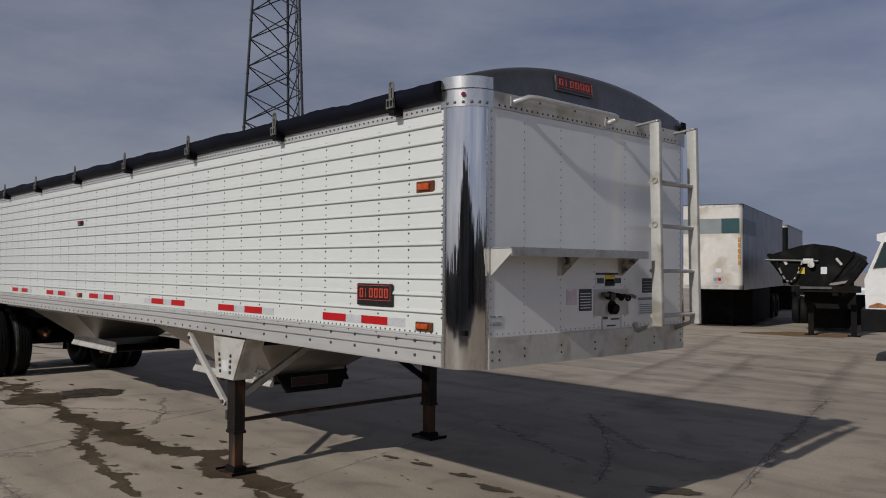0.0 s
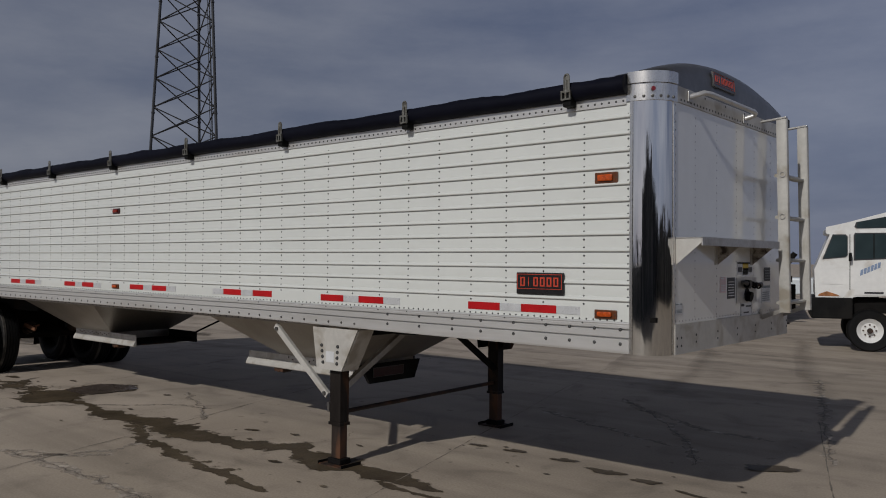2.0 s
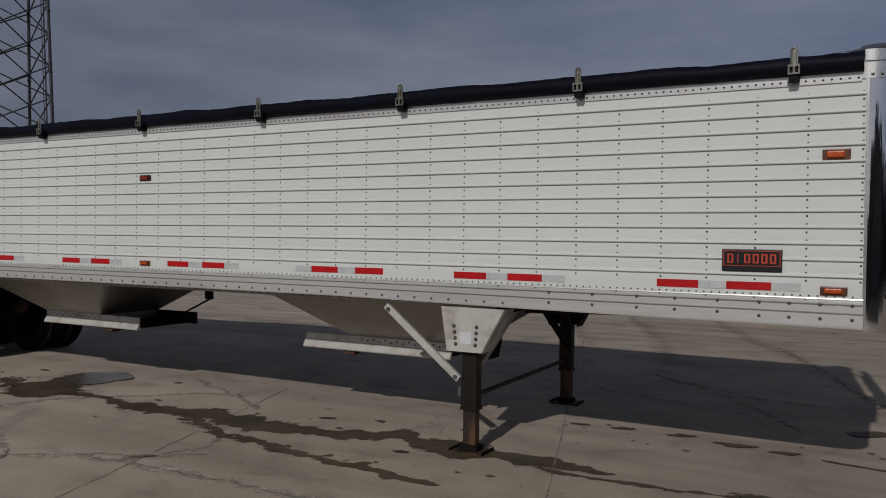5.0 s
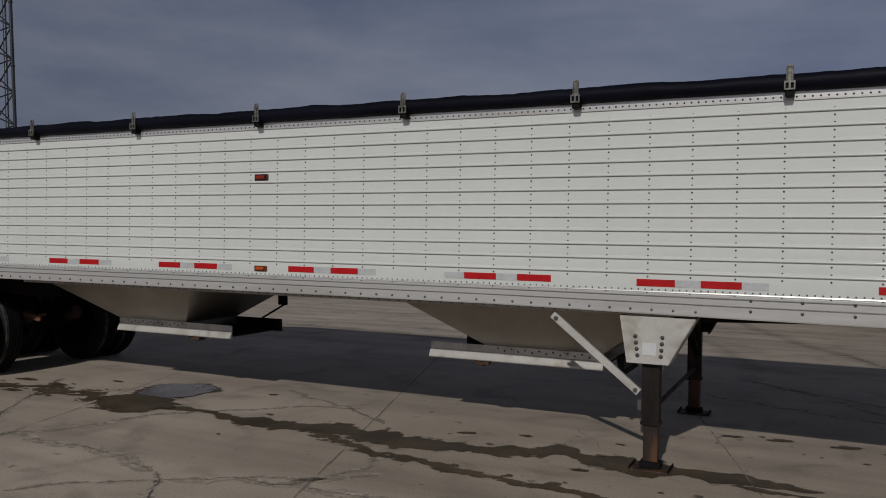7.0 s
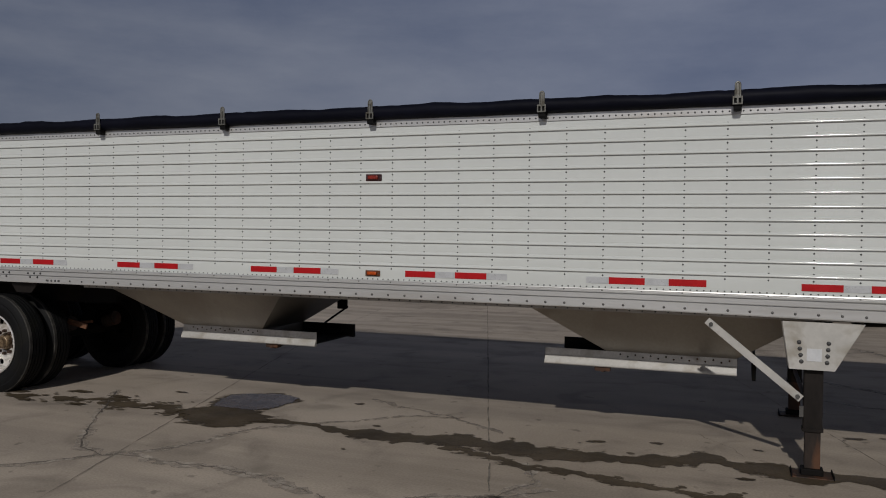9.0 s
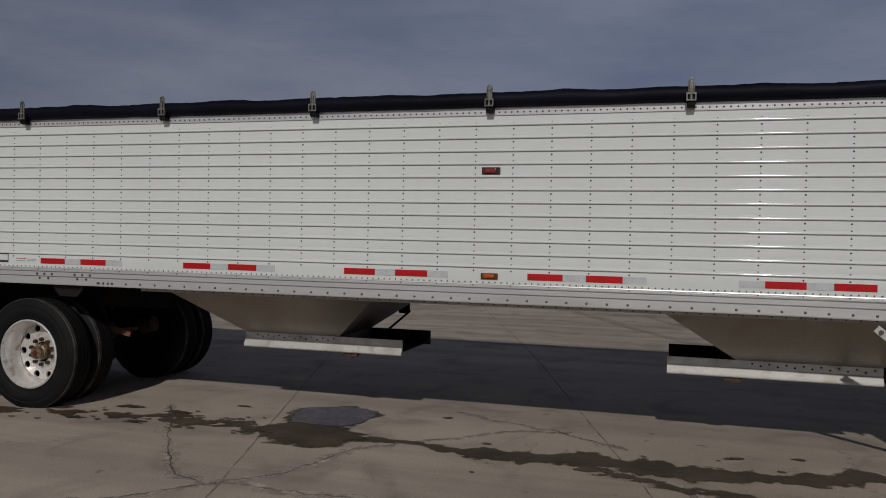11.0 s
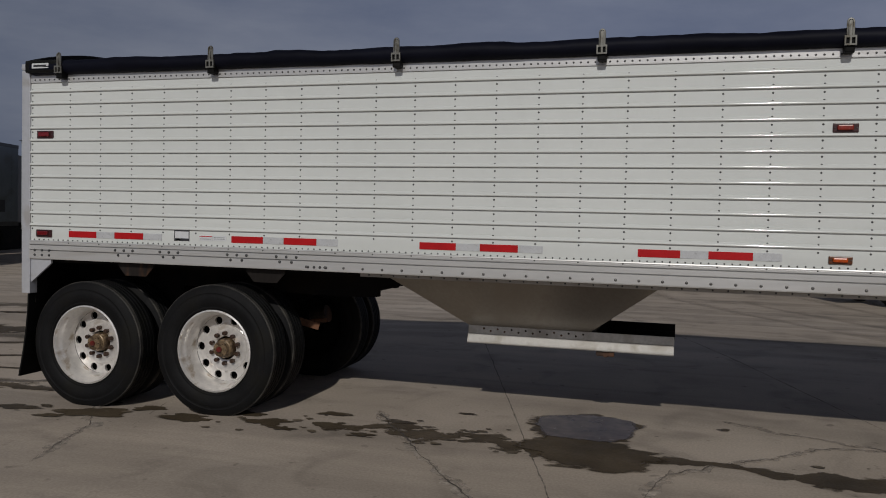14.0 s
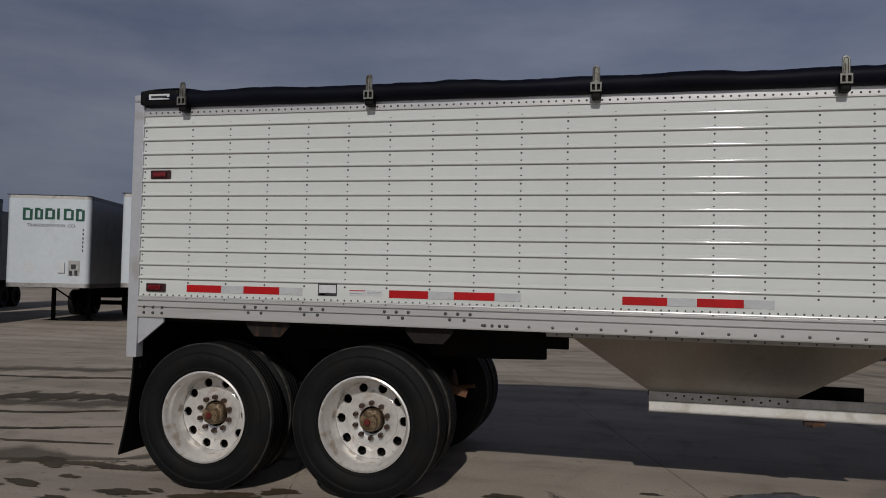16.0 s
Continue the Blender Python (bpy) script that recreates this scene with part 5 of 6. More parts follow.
for x in AXLES:
    full_wheel(x)
    for y0 in (0.35, WIDE - 0.63, WIDE - 0.3):
        plain_wheel(x, y0)
    axle = part("axle", tube([(x, 0.3, WZ), (x, WIDE - 0.3, WZ)], 0.065, 14), UNDER, trailer, "dirty dark axle tube")
    for y in (0.72, WIDE - 0.72):
        part("air_spring", lathe([(0.0, -0.1), (0.11, -0.09), (0.13, 0.0), (0.11, 0.09), (0.0, 0.1)], 20, c=(x - 0.05, y, 0.86)), RUBBER, axle, smooth=True)
        part("brake_chamber", tube([(x + 0.14, y + (0.15 if y < 1 else -0.15), 0.62), (x + 0.3, y + (0.15 if y < 1 else -0.15), 0.66)], 0.085, 16), RUST, axle, "rusty brake chamber")
    part("slack_adjuster", bar((x + 0.36, 0.74, 0.7), (x + 0.56, 0.82, 0.64), 0.035, 0.06), RUSTY, axle, "rusty brake linkage")
    part("push_rod", tube([(x + 0.3, 0.86, 0.66), (x + 0.62, 0.84, 0.7)], 0.016, 8), RUSTY, axle)
for y in (0.62, WIDE - 0.62):
    part("subframe_rail", prism([(-9.66, 0.95), (-9.66, 1.03), (-9.5, 1.03), (-9.5, 1.14), (REAR, 1.14), (REAR, 0.98), (-10.0, 0.94)], "y", y - 0.04, y + 0.04), UNDER, trailer, "dark sub-frame rail")
for x in (-10.4, -11.6):
    for y in (0.05, WIDE - 0.13):
        part("hanger_bracket", prism([(x - 0.17, 1.187), (x + 0.17, 1.187), (x + 0.17, 1.154), (x + 0.1, 1.075), (x - 0.1, 1.075), (x - 0.17, 1.154)], "y", y, y + 0.012), LEGBLACK, trailer, "dark grey hanger bracket")
part("deck_underside", box(REAR, -9.7, 0.06, WIDE - 0.06, 1.16, 1.2), UNDER, trailer)
part("rear_slope_sheet", prism([(-9.8, 1.17), (REAR + 0.05, 1.35), (REAR + 0.05, 1.2), (-9.85, 1.15)], "y", 0.3, WIDE - 0.3), UNDER, trailer)
# two dark fillers, added where bright ground would show through at the tail
part("rear_frame_box", box(REAR + 0.02, -11.55, 0.66, WIDE - 0.66, 0.5, 1.16), UNDER, trailer, "dark block closing the gap above the rear axle")
part("flap_hanger", box(REAR - 0.055, REAR - 0.012, 0.072, WIDE - 0.072, 0.8, 0.949), UNDER, trailer, "dark strip closing the gap above the mud flap")
part("centre_crossbeam", box(-9.88, -9.8, 0.67, WIDE - 0.67, 0.96, 1.14), UNDER, trailer)
for y0 in (0.0, WIDE - 0.62):
    bm = bmesh.new()
    rows = []
    for k in range(9):
        z = 0.885 - 0.725 * k / 8
        x = REAR - 0.03 - 0.10 * (k / 8) ** 1.7
        rows.append([bm.verts.new((x + dx, y0 + yy, z)) for dx, yy in ((0, 0.0), (0, 0.62), (0.014, 0.62), (0.014, 0.0))])
    for p, q in zip(rows, rows[1:]):
        for k in range(4):
            bm.faces.new((p[k], p[(k + 1) % 4], q[(k + 1) % 4], q[k]))
    bm.faces.new(rows[0]), bm.faces.new(rows[-1])
    part("mud_flap", bm, BLACK, trailer, "hanging black rubber mud flap", smooth=True)

# ---------- fittings of the front ----------
pts = [(NOSE, 0.375, 2.757), (NOSE + 0.04, 0.4, 2.768), (NOSE + 0.075, 0.44, 2.786), (NOSE + 0.085, 0.52, 2.79), (NOSE + 0.09, 0.9, 2.787), (NOSE + 0.095, 1.27, 2.784), (NOSE + 0.09, 1.32, 2.78), (NOSE + 0.07, 1.345, 2.77), (NOSE, 1.33, 2.75)]
rail = part("grab_rail", tube(pts, 0.017, 12), ALU, trailer, "bent bright grab rail", smooth=True)
part("rail_foot", box(NOSE + 0.008, NOSE + 0.016, 0.345, 0.405, 2.725, 2.79), ALU_WORN, rail, bevel=0.004)
part("rail_foot", box(NOSE + 0.008, NOSE + 0.016, 1.29, 1.36, 2.715, 2.775), ALU_WORN, rail, bevel=0.004)


def ladder():
    """Two channel rails that lean out a little towards the foot, and four round-edged rungs."""
    first = None

    def lean(bm):
        for v in bm.verts:
            v.co.x += (2.4 - v.co.z) * 0.018
        return bm

    for y in (1.668, 2.158):
        prof = [(NOSE + 0.125, y), (NOSE + 0.186, y), (NOSE + 0.197, y + 0.006), (NOSE + 0.2, y + 0.014), (NOSE + 0.2, y + 0.034), (NOSE + 0.186, y + 0.036), (NOSE + 0.183, y + 0.014), (NOSE + 0.125, y + 0.012)]
        ob = part("ladder_rail", lean(prism(prof, "z", 1.35, 2.785)), LADDER, first or trailer, "" if first else "pale aluminium nose ladder", smooth=True)
        first = first or ob
        part("top_strut", bar((NOSE - 0.02, y + 0.014, 2.775), (NOSE + 0.19, y + 0.014, 2.792), 0.04, 0.012), ALU_WORN, first)
        part("foot_strut", prism([(NOSE + 0.012, 1.29), (NOSE + 0.16, 1.352), (NOSE + 0.22, 1.36), (NOSE + 0.22, 1.38), (NOSE + 0.15, 1.376), (NOSE + 0.012, 1.325)], "y", y + 0.013, y + 0.02), ALU_WORN, first, "scuffed foot bracket")
    for z in (2.366, 2.055, 1.736, 1.42):
        bm = lean(prism([(NOSE + 0.1, z - 0.006), (NOSE + 0.112, z - 0.014), (NOSE + 0.16, z - 0.014), (NOSE + 0.172, z - 0.004), (NOSE + 0.172, z + 0.006), (NOSE + 0.16, z + 0.013), (NOSE + 0.112, z + 0.013), (NOSE + 0.1, z + 0.006)], "y", 1.681, 2.157))
        part("rung", bm, LADDER, first)
    return first


lad = ladder()
for z in (2.37, 2.06):
    part("rail_ring", lathe([(0.016, -0.004), (0.021, -0.004), (0.021, 0.0), (0.016, 0.0)], 16, c=(NOSE + 0.165, 1.664, z), closed=True), ALU_WORN, lad)

# shelf for the service lines
shelf = part("line_shelf", box(NOSE + 0.0, NOSE + 0.172, CR + 0.02, 1.575, 1.862, 1.868), ALU_WORN, trailer, "grey aluminium shelf on gussets")
part("shelf_lip", box(NOSE + 0.166, NOSE + 0.174, CR + 0.02, 1.575, 1.818, 1.87), ALU_WORN, shelf)
for y in (CR + 0.02, 0.845, 1.5):
    bm = bmesh.new()
    poly = [(NOSE + 0.004, 1.86), (NOSE + 0.166, 1.86), (NOSE + 0.166, 1.835), (NOSE + 0.004, 1.7)]
    vs = [[bm.verts.new((x, yy, z)) for x, z in poly] for yy in (y, y + 0.008)]
    for k in range(4):
        bm.faces.new((vs[0][k], vs[0][(k + 1) % 4], vs[1][(k + 1) % 4], vs[1][k]))
    bm.faces.new(vs[0]), bm.faces.new(vs[1])
    gus = part("gusset", bm, ALU_PAINT if y < 0.5 else MOTTLED, shelf, "pale triangular gusset" if y < 0.5 else "dark-mottled triangular gusset")
    part("gusset_flange", box(NOSE, NOSE + 0.005, y - 0.04, y + 0.001, 1.7, 1.86), ALU_PAINT, gus)

# connection box, cables and labels
panel = part("connection_plate", box(NOSE + 0.0, NOSE + 0.008, 1.185, 1.576, 1.428, 1.61), ALU_WORN, trailer, "scuffed grey connection plate")
part("plate_hole", tube([(NOSE + 0.008, 1.38, 1.485), (NOSE + 0.011, 1.38, 1.485)], 0.05, 18), BLACK, panel)
part("socket", tube([(NOSE + 0.008, 1.34, 1.565), (NOSE + 0.05, 1.34, 1.56)], 0.03, 16), BRACKET, panel, "round dark cable socket", smooth=True)
for k, (y0, z0) in enumerate(((1.27, 1.575), (1.42, 1.565), (1.5, 1.56))):
    gl = part("gladhand", tube([(NOSE + 0.008, y0, z0), (NOSE + 0.035, y0, z0), (NOSE + 0.045, y0 + 0.02, z0 - 0.008)], 0.014 + 0.003 * (k == 1), 12), (BOLT, UNDER, LEGBLACK)[k], panel, "worn air-line coupling", smooth=True)
    part("gladhand_seal", lathe([(0.01, 0), (0.022, 0), (0.022, 0.01), (0.01, 0.01)], 16, c=(NOSE + 0.04, y0 + 0.02, z0 - 0.015), closed=True), BLACK, gl)
part("cable_end", tube([(NOSE + 0.02, 1.5, 1.555), (NOSE + 0.045, 1.57, 1.56), (NOSE + 0.03, 1.62, 1.55)], 0.014, 10), BOLT, panel, smooth=True)


def face_label(y0, y1, z0, z1, mat, label, bars=(), ink=INK):
    """A flat label on the front face with plain bars for its print."""
    lb = part("warning_label", box(NOSE - 0.001, NOSE + 0.0025, y0, y1, z0, z1), mat, trailer, label)
    for a, b, c, d, *m in bars:
        part("print_bar", box(NOSE + 0.0026, NOSE + 0.004, y0 + (y1 - y0) * a, y0 + (y1 - y0) * b, z0 + (z1 - z0) * c, z0 + (z1 - z0) * d), m[0] if m else ink, lb)


lines = [(0.1, 0.9, 0.1 + 0.12 * k, 0.15 + 0.12 * k) for k in range(5)]
face_label(1.205, 1.508, 1.63, 1.72, LABEL, "pale label with dark header", [(0.0, 1.0, 0.85, 1.0), (0.05, 0.3, 0.2, 0.6), (0.72, 0.95, 0.2, 0.6)])
face_label(1.31, 1.42, 1.62, 1.715, LABEL, "white and yellow warning label", [(0, 1, 0.6, 0.98, YELLOW), (0.1, 0.9, 0.2, 0.27), (0.1, 0.9, 0.38, 0.45)])
face_label(1.027, 1.161, 1.466, 1.612, INK, "dark label with pale print", [(0.1, 0.9, 0.12 + 0.13 * k, 0.16 + 0.13 * k, LABEL) for k in range(6)])
face_label(0.895, 1.0, 1.51, 1.615, LABEL_PINK, "faded pink warning label", [(0.05, 0.6, 0.88, 0.97)] + lines[:4], LABEL)
face_label(1.7, 1.887, 1.416, 1.543, LABEL, "pale label with dark header", [(0.0, 1.0, 0.86, 1.0)] + lines, GREYPATCH)
face_label(1.755, 1.887, 1.577, 1.681, INK, "dark label with pale print", [(0.1, 0.9, 0.15 + 0.2 * k, 0.2 + 0.2 * k, GREYPATCH) for k in range(4)])
face_label(1.274, 1.496, 1.326, 1.432, LABEL, "white label with red frame", [(0, 1, 0, 0.04, REDBASE), (0, 1, 0.96, 1, REDBASE), (0, 0.02, 0.04, 0.96, REDBASE), (0.98, 1, 0.04, 0.96, REDBASE), (0.06, 0.3, 0.72, 0.9), (0.45, 0.9, 0.66, 0.76), (0.25, 0.7, 0.25, 0.34)])
face_label(0.196, 0.29, 1.398, 1.462, LABEL, "small pale label", [(0.0, 0.4, 0.86, 0.98), (0.6, 0.95, 0.86, 0.98)] + lines[:3], GREYPATCH)
face_label(1.66, 1.84, 2.768, 2.79, YELLOW, "faded yellow label strip", [])
part("socket_cover", tube([(NOSE + 0.008, 1.39, 1.475), (NOSE + 0.04, 1.39, 1.47)], 0.036, 18), BLACK, panel, "round black cable socket", smooth=True)
part("tie_plate", box(NOSE + 0.01, NOSE + 0.014, 1.64, 1.69, 1.3, 1.37), ALU_WORN, trailer, "pale welded plate")


def side_label(x0, x1, z0, z1, mat, label, bars):
    lb = part("side_label", box(x0, x1, -0.003, 0.002, z0, z1), mat, trailer, label)
    for a, b, c, d, m in bars:
        part("print_bar", box(x0 + (x1 - x0) * a, x0 + (x1 - x0) * b, -0.0042, -0.0031, z0 + (z1 - z0) * c, z0 + (z1 - z0) * d), m, lb)


side_label(-11.196, -11.055, 1.383, 1.468, LABEL, "white inspection label with black frame", [(0, 1, 0.9, 1, INK), (0, 1, 0, 0.24, INK), (0, 0.05, 0.24, 0.9, INK), (0.95, 1, 0.24, 0.9, INK), (0.1, 0.4, 0.05, 0.18, LABEL)])
side_label(-10.965, -10.845, 1.39, 1.43, LABEL, "small white label with red line", [(0.02, 0.98, 0.8, 0.95, TAPE_RED), (0.05, 0.9, 0.3, 0.4, GREYPATCH)])
side_label(-10.838, -10.72, 1.393, 1.433, LABEL, "small pale label", [(0.05, 0.9, 0.6, 0.68, GREYPATCH), (0.05, 0.9, 0.3, 0.38, GREYPATCH)])

# ---------- the lattice tower ----------


def lattice_tower(cx, cy, height, base_w, top_w):
    tower = thing("lattice_tower", "tall dark galvanised three-legged lattice radio tower", "tower", (cx, cy, ground_height(cx, cy)))
    angles = [math.radians(a) for a in (12.0, 132.0, 252.0)]
    levels = int(height / 2.5)

    def leg(k, z):
        w = base_w + (top_w - base_w) * z / height
        r = w / math.sqrt(3)
        return Vector((r * math.cos(angles[k]), r * math.sin(angles[k]), z))

    for k in range(3):
        part("tower_leg", tube([leg(k, 0), leg(k, height)], 0.13, 8), GALV, tower)
        for z in range(5, int(height), 5):
            part("leg_flange", tube([leg(k, z - 0.06), leg(k, z + 0.06)], 0.17, 8), GALV, tower)
    for i in range(levels):
        z0, z1 = i * height / levels, (i + 1) * height / levels
        for k in range(3):
            j = (k + 1) % 3
            part("cross_brace", tube([leg(k, z0), leg(j, z1)], 0.06, 5), GALV, tower)
            part("cross_brace", tube([leg(j, z0), leg(k, z1)], 0.06, 5), GALV, tower)
    bm = bmesh.new()
    mid0, mid1 = (leg(0, 0) * 0.72 + leg(1, 0) * 0.28), (leg(0, height) * 0.72 + leg(1, height) * 0.28)
    for d in (-0.16, 0.16):
        tube([mid0 + Vector((d, 0, 0)), mid1 + Vector((d, 0, 0))], 0.035, 6, bm)
    tube([mid0 + Vector((0, 0.1, 0)), mid1 + Vector((0, 0.1, 0))], 0.06, 6, bm)
    part("climbing_line", bm, GALV, tower, "cable ladder")


lattice_tower(-62.6, 36.1, 62, 6.9, 1.2)

# ---------- parked van trailers ----------


def dual_tyres(parent, x, y, r, across):
    """Two tyres side by side on one hub, the axle along x (across) or along y."""
    for off in (0.0, 0.3):
        bm = lathe([(r - 0.24, 0.02), (r - 0.06, 0.0), (r - 0.012, 0.03), (r, 0.05), (r, 0.23), (r - 0.012, 0.25), (r - 0.06, 0.28), (r - 0.24, 0.26)], 28, closed=True)
        bmesh.ops.translate(bm, verts=bm.verts, vec=(0, off, 0))
        if across:
            bmesh.ops.rotate(bm, verts=bm.verts, matrix=Matrix.Rotation(radians(90), 3, "Z"))
        bmesh.ops.translate(bm, verts=bm.verts, vec=(x, y, r))
        tyre = part("tyre", bm, RUBBER, parent, smooth=True)
        bm = lathe([(0.0, 0.1), (r - 0.3, 0.1), (r - 0.235, 0.03), (r - 0.235, 0.25)], 20)
        bmesh.ops.translate(bm, verts=bm.verts, vec=(0, off, 0))
        if across:
            bmesh.ops.rotate(bm, verts=bm.verts, matrix=Matrix.Rotation(radians(90), 3, "Z"))
        bmesh.ops.translate(bm, verts=bm.verts, vec=(x, y, r))
        part("rim", bm, UNDER, tyre, smooth=True)


def van_trailer(name, at, rz, length, label, front, side, w=2.55, high=4.06, floor=1.0, group="parked van trailers", legs=2.2, shade_block=True):
    drop = ground_height(at[0], at[1])
    v = thing(name, label, "trailer", (at[0], at[1], drop), rz, group)
    floor, high = floor - drop, high - drop
    bm = bmesh.new()
    r = 0.16
    outline = [(-w, 0.16)] + [(-w + r - r * math.cos(a), 0.16 - r * math.sin(a)) for a in [math.pi / 2 * k / 6 for k in range(1, 7)]]
    outline += [(-r + r * math.sin(a), r - r * math.cos(a)) for a in [math.pi / 2 * k / 6 for k in range(0, 7)]]
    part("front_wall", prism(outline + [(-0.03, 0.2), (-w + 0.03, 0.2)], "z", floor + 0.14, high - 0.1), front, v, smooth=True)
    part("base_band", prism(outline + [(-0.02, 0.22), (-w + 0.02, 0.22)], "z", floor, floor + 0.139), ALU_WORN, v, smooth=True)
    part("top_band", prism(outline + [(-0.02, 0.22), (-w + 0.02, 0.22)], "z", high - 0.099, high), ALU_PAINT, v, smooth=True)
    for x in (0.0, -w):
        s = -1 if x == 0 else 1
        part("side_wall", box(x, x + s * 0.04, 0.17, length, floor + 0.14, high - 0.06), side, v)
        part("side_rail", box(x + s * -0.012, x + s * 0.05, 0.221, length, floor - 0.02, floor + 0.139), VAN_SIDE, v)
        part("roof_rail", box(x + s * -0.01, x + s * 0.05, 0.221, length, high - 0.1, high + 0.01), VAN_SIDE, v)
        part("panel_seams", studs([(x - s * 0.0, 1.0 + 1.2 * k, z) for k in range(int(length / 1.2)) for z in [floor + 0.3 + 0.1 * q for q in range(27)]], (-s, 0, 0), 0.015, 0.008, 5), RIVET, v, kind="stuff")
    part("roof_gutter", box(-w - 0.015, 0.015, -0.01, length + 0.01, high + 0.011, high + 0.03), INK, v)
    part("roof", box(-w + 0.05, -0.05, 0.21, length, high - 0.03, high - 0.005), ALU_PAINT, v)
    part("rear_door", box(-w + 0.04, -0.04, length - 0.06, length, floor, high - 0.03), side, v)
    part("deck", box(-w + 0.05, -0.05, 0.2, length, floor - 0.02, floor + 0.1), UNDER, v)
    for x in (-0.75, -w + 0.75):
        lg = part("landing_leg", box(x - 0.06, x + 0.06, legs, legs + 0.12, 0.03, floor - 0.02), UNDER, v)
        part("foot_pad", box(x - 0.14, x + 0.14, legs - 0.08, legs + 0.2, 0.0, 0.03), UNDER, lg)
    part("leg_cross_brace", bar((-0.75, legs + 0.06, 0.35), (-w + 0.75, legs + 0.06, floor - 0.05), 0.05, 0.05), UNDER, v)
    for ax in (length - 1.5, length - 2.75):
        part("axle", tube([(-0.3, ax, 0.5), (-w + 0.3, ax, 0.5)], 0.07), UNDER, v)
        for x in (-0.02, -w + 0.6):
            dual_tyres(v, x, ax, 0.52, True)
    # a near-black block stands in for the deep shade under the floor
    if shade_block:
        part("under_tank", box(-w + 0.12, -0.1, 2.9, length - 3.4, 0.05, floor - 0.03), UNDER, v, "dark block for the shade under the floor")
    part("sub_frame", box(-w + 0.6, -0.6, length - 3.6, length - 0.4, 0.75, floor - 0.02), UNDER, v)
    return v


def mark(parent, x0, x1, z0, z1, mat, name="painted_mark", d=0.004, label=""):
    up = -parent.matrix_basis.translation.z
    return part(name, box(x0, x1, -d, 0.0, z0 + up, z1 + up), mat, parent, label)


def lettering(words, x0, x1, z, parent):
    """Flat painted words on a front wall, fitted to a width."""
    cu = bpy.data.curves.new("words", "FONT")
    cu.body, cu.size, cu.extrude = words, 0.15, 0.0015
    tmp = new("words", cu)
    bpy.context.view_layer.update()
    me = bpy.data.meshes.new_from_object(tmp.evaluated_get(bpy.context.evaluated_depsgraph_get()))
    bpy.data.objects.remove(tmp)
    wide = max(v.co.x for v in me.vertices)
    for v in me.vertices:
        v.co = (x0 + v.co.x * (x1 - x0) / wide, -0.004 - v.co.z, z + v.co.y)
    me.materials.append(INK)
    ob = new("painted_words", me)
    ob.parent = parent
    return tagged(ob, "dark painted words")


W = 2.55
SLANT = 18.0
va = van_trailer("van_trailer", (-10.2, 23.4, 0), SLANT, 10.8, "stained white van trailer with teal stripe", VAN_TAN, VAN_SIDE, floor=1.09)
mark(va, -W + 0.17, -0.71, 3.05, 3.58, GREYPATCH, label="grey painted band")
mark(va, -0.705, -0.1, 3.05, 3.58, TEAL, label="dark teal painted band")
part("painted_mark", box(0.001, 0.006, 0.18, 3.0, 3.35, 3.88), TEAL, va), part("painted_mark", box(0.001, 0.006, 3.01, 5.0, 3.4, 3.84), GREYPATCH, va)
for k in range(5):
    part("number_bar", box(-0.15, -0.07, -0.006, 0.012, 2.25 + 0.2 * k, 2.41 + 0.2 * k), ORANGE, va, "faded orange number bar")
sock = mark(va, -0.98, -0.68, 1.32, 1.6, ALU_WORN, "socket_box", 0.03, "scuffed connection box")
part("red_coupling", box(-0.82, -0.72, -0.07, -0.03, 1.7, 1.8), TAPE_RED, sock), part("blue_coupling", box(-0.96, -0.87, -0.07, -0.03, 1.7, 1.8), BLUEPAINT, sock)
mark(va, -0.9, -0.72, 1.68, 1.82, LABEL)

vb = van_trailer("van_trailer", (-27.2, 18.41, 0), SLANT, 8.7, "white van trailer with green block lettering", VAN_WHITE, GREY, w=2.74, floor=0.88, high=3.98, shade_block=False)
x = -W + 0.33
for k in range(6):
    ww = (0.32, 0.27, 0.32, 0.15, 0.33, 0.29)[k]
    low = 0.06 * math.sin(math.pi * (k + 0.5) / 6)
    foot, st = 3.47 + low, 0.092
    bm = box(x, x + st, -0.005, 0.0, foot, 3.905)
    if ww > 0.2:
        box(x + ww - st, x + ww, -0.005, 0.0, foot, 3.865, bm), box(x + st, x + ww - st, -0.0052, 0.0, 3.82, 3.906, bm)
        box(x + st, x + ww - st, -0.0052, 0.0, foot, foot + 0.07, bm)
    part("letter_block", bm, GREEN, vb, "green painted block")
    x += ww + 0.07
lettering("TRANSPORTATION", -W + 0.48, -W + 1.72, 3.27, vb), lettering("CO.", -W + 1.81, -W + 2.08, 3.27, vb)
placard = part("placard", prism([(-W + 0.36, 1.9), (-W + 0.6, 2.12), (-W + 0.84, 1.9), (-W + 0.6, 1.68)], "y", -0.008, 0.0), LABEL, vb, "blank diamond placard holder")
mark(vb, -1.0, -0.78, 1.38, 1.74, LABEL, "document_box", 0.05)
cb = mark(vb, -0.66, -0.3, 1.3, 1.8, ALU_WORN, "socket_box", 0.02, "connection box with dark couplings")
for a, b, c, d in ((-0.62, -0.54, 1.66, 1.8), (-0.44, -0.36, 1.66, 1.82), (-0.56, -0.42, 1.88, 2.02)):
    part("coupling", box(a, b, -0.06, -0.02, c, d), INK, cb)
for k in range(6):
    mark(vb, -0.24, -0.2, 2.1 + 0.14 * k, 2.18 + 0.14 * k, INK, "number_bar")
vc = van_trailer("van_trailer", (-27.78, 6.86, 0), SLANT, 13.5, "dark grey-sided van trailer beside the lettered one", VAN_WHITE, VAN_DARK, floor=0.95, high=3.99, shade_block=False)
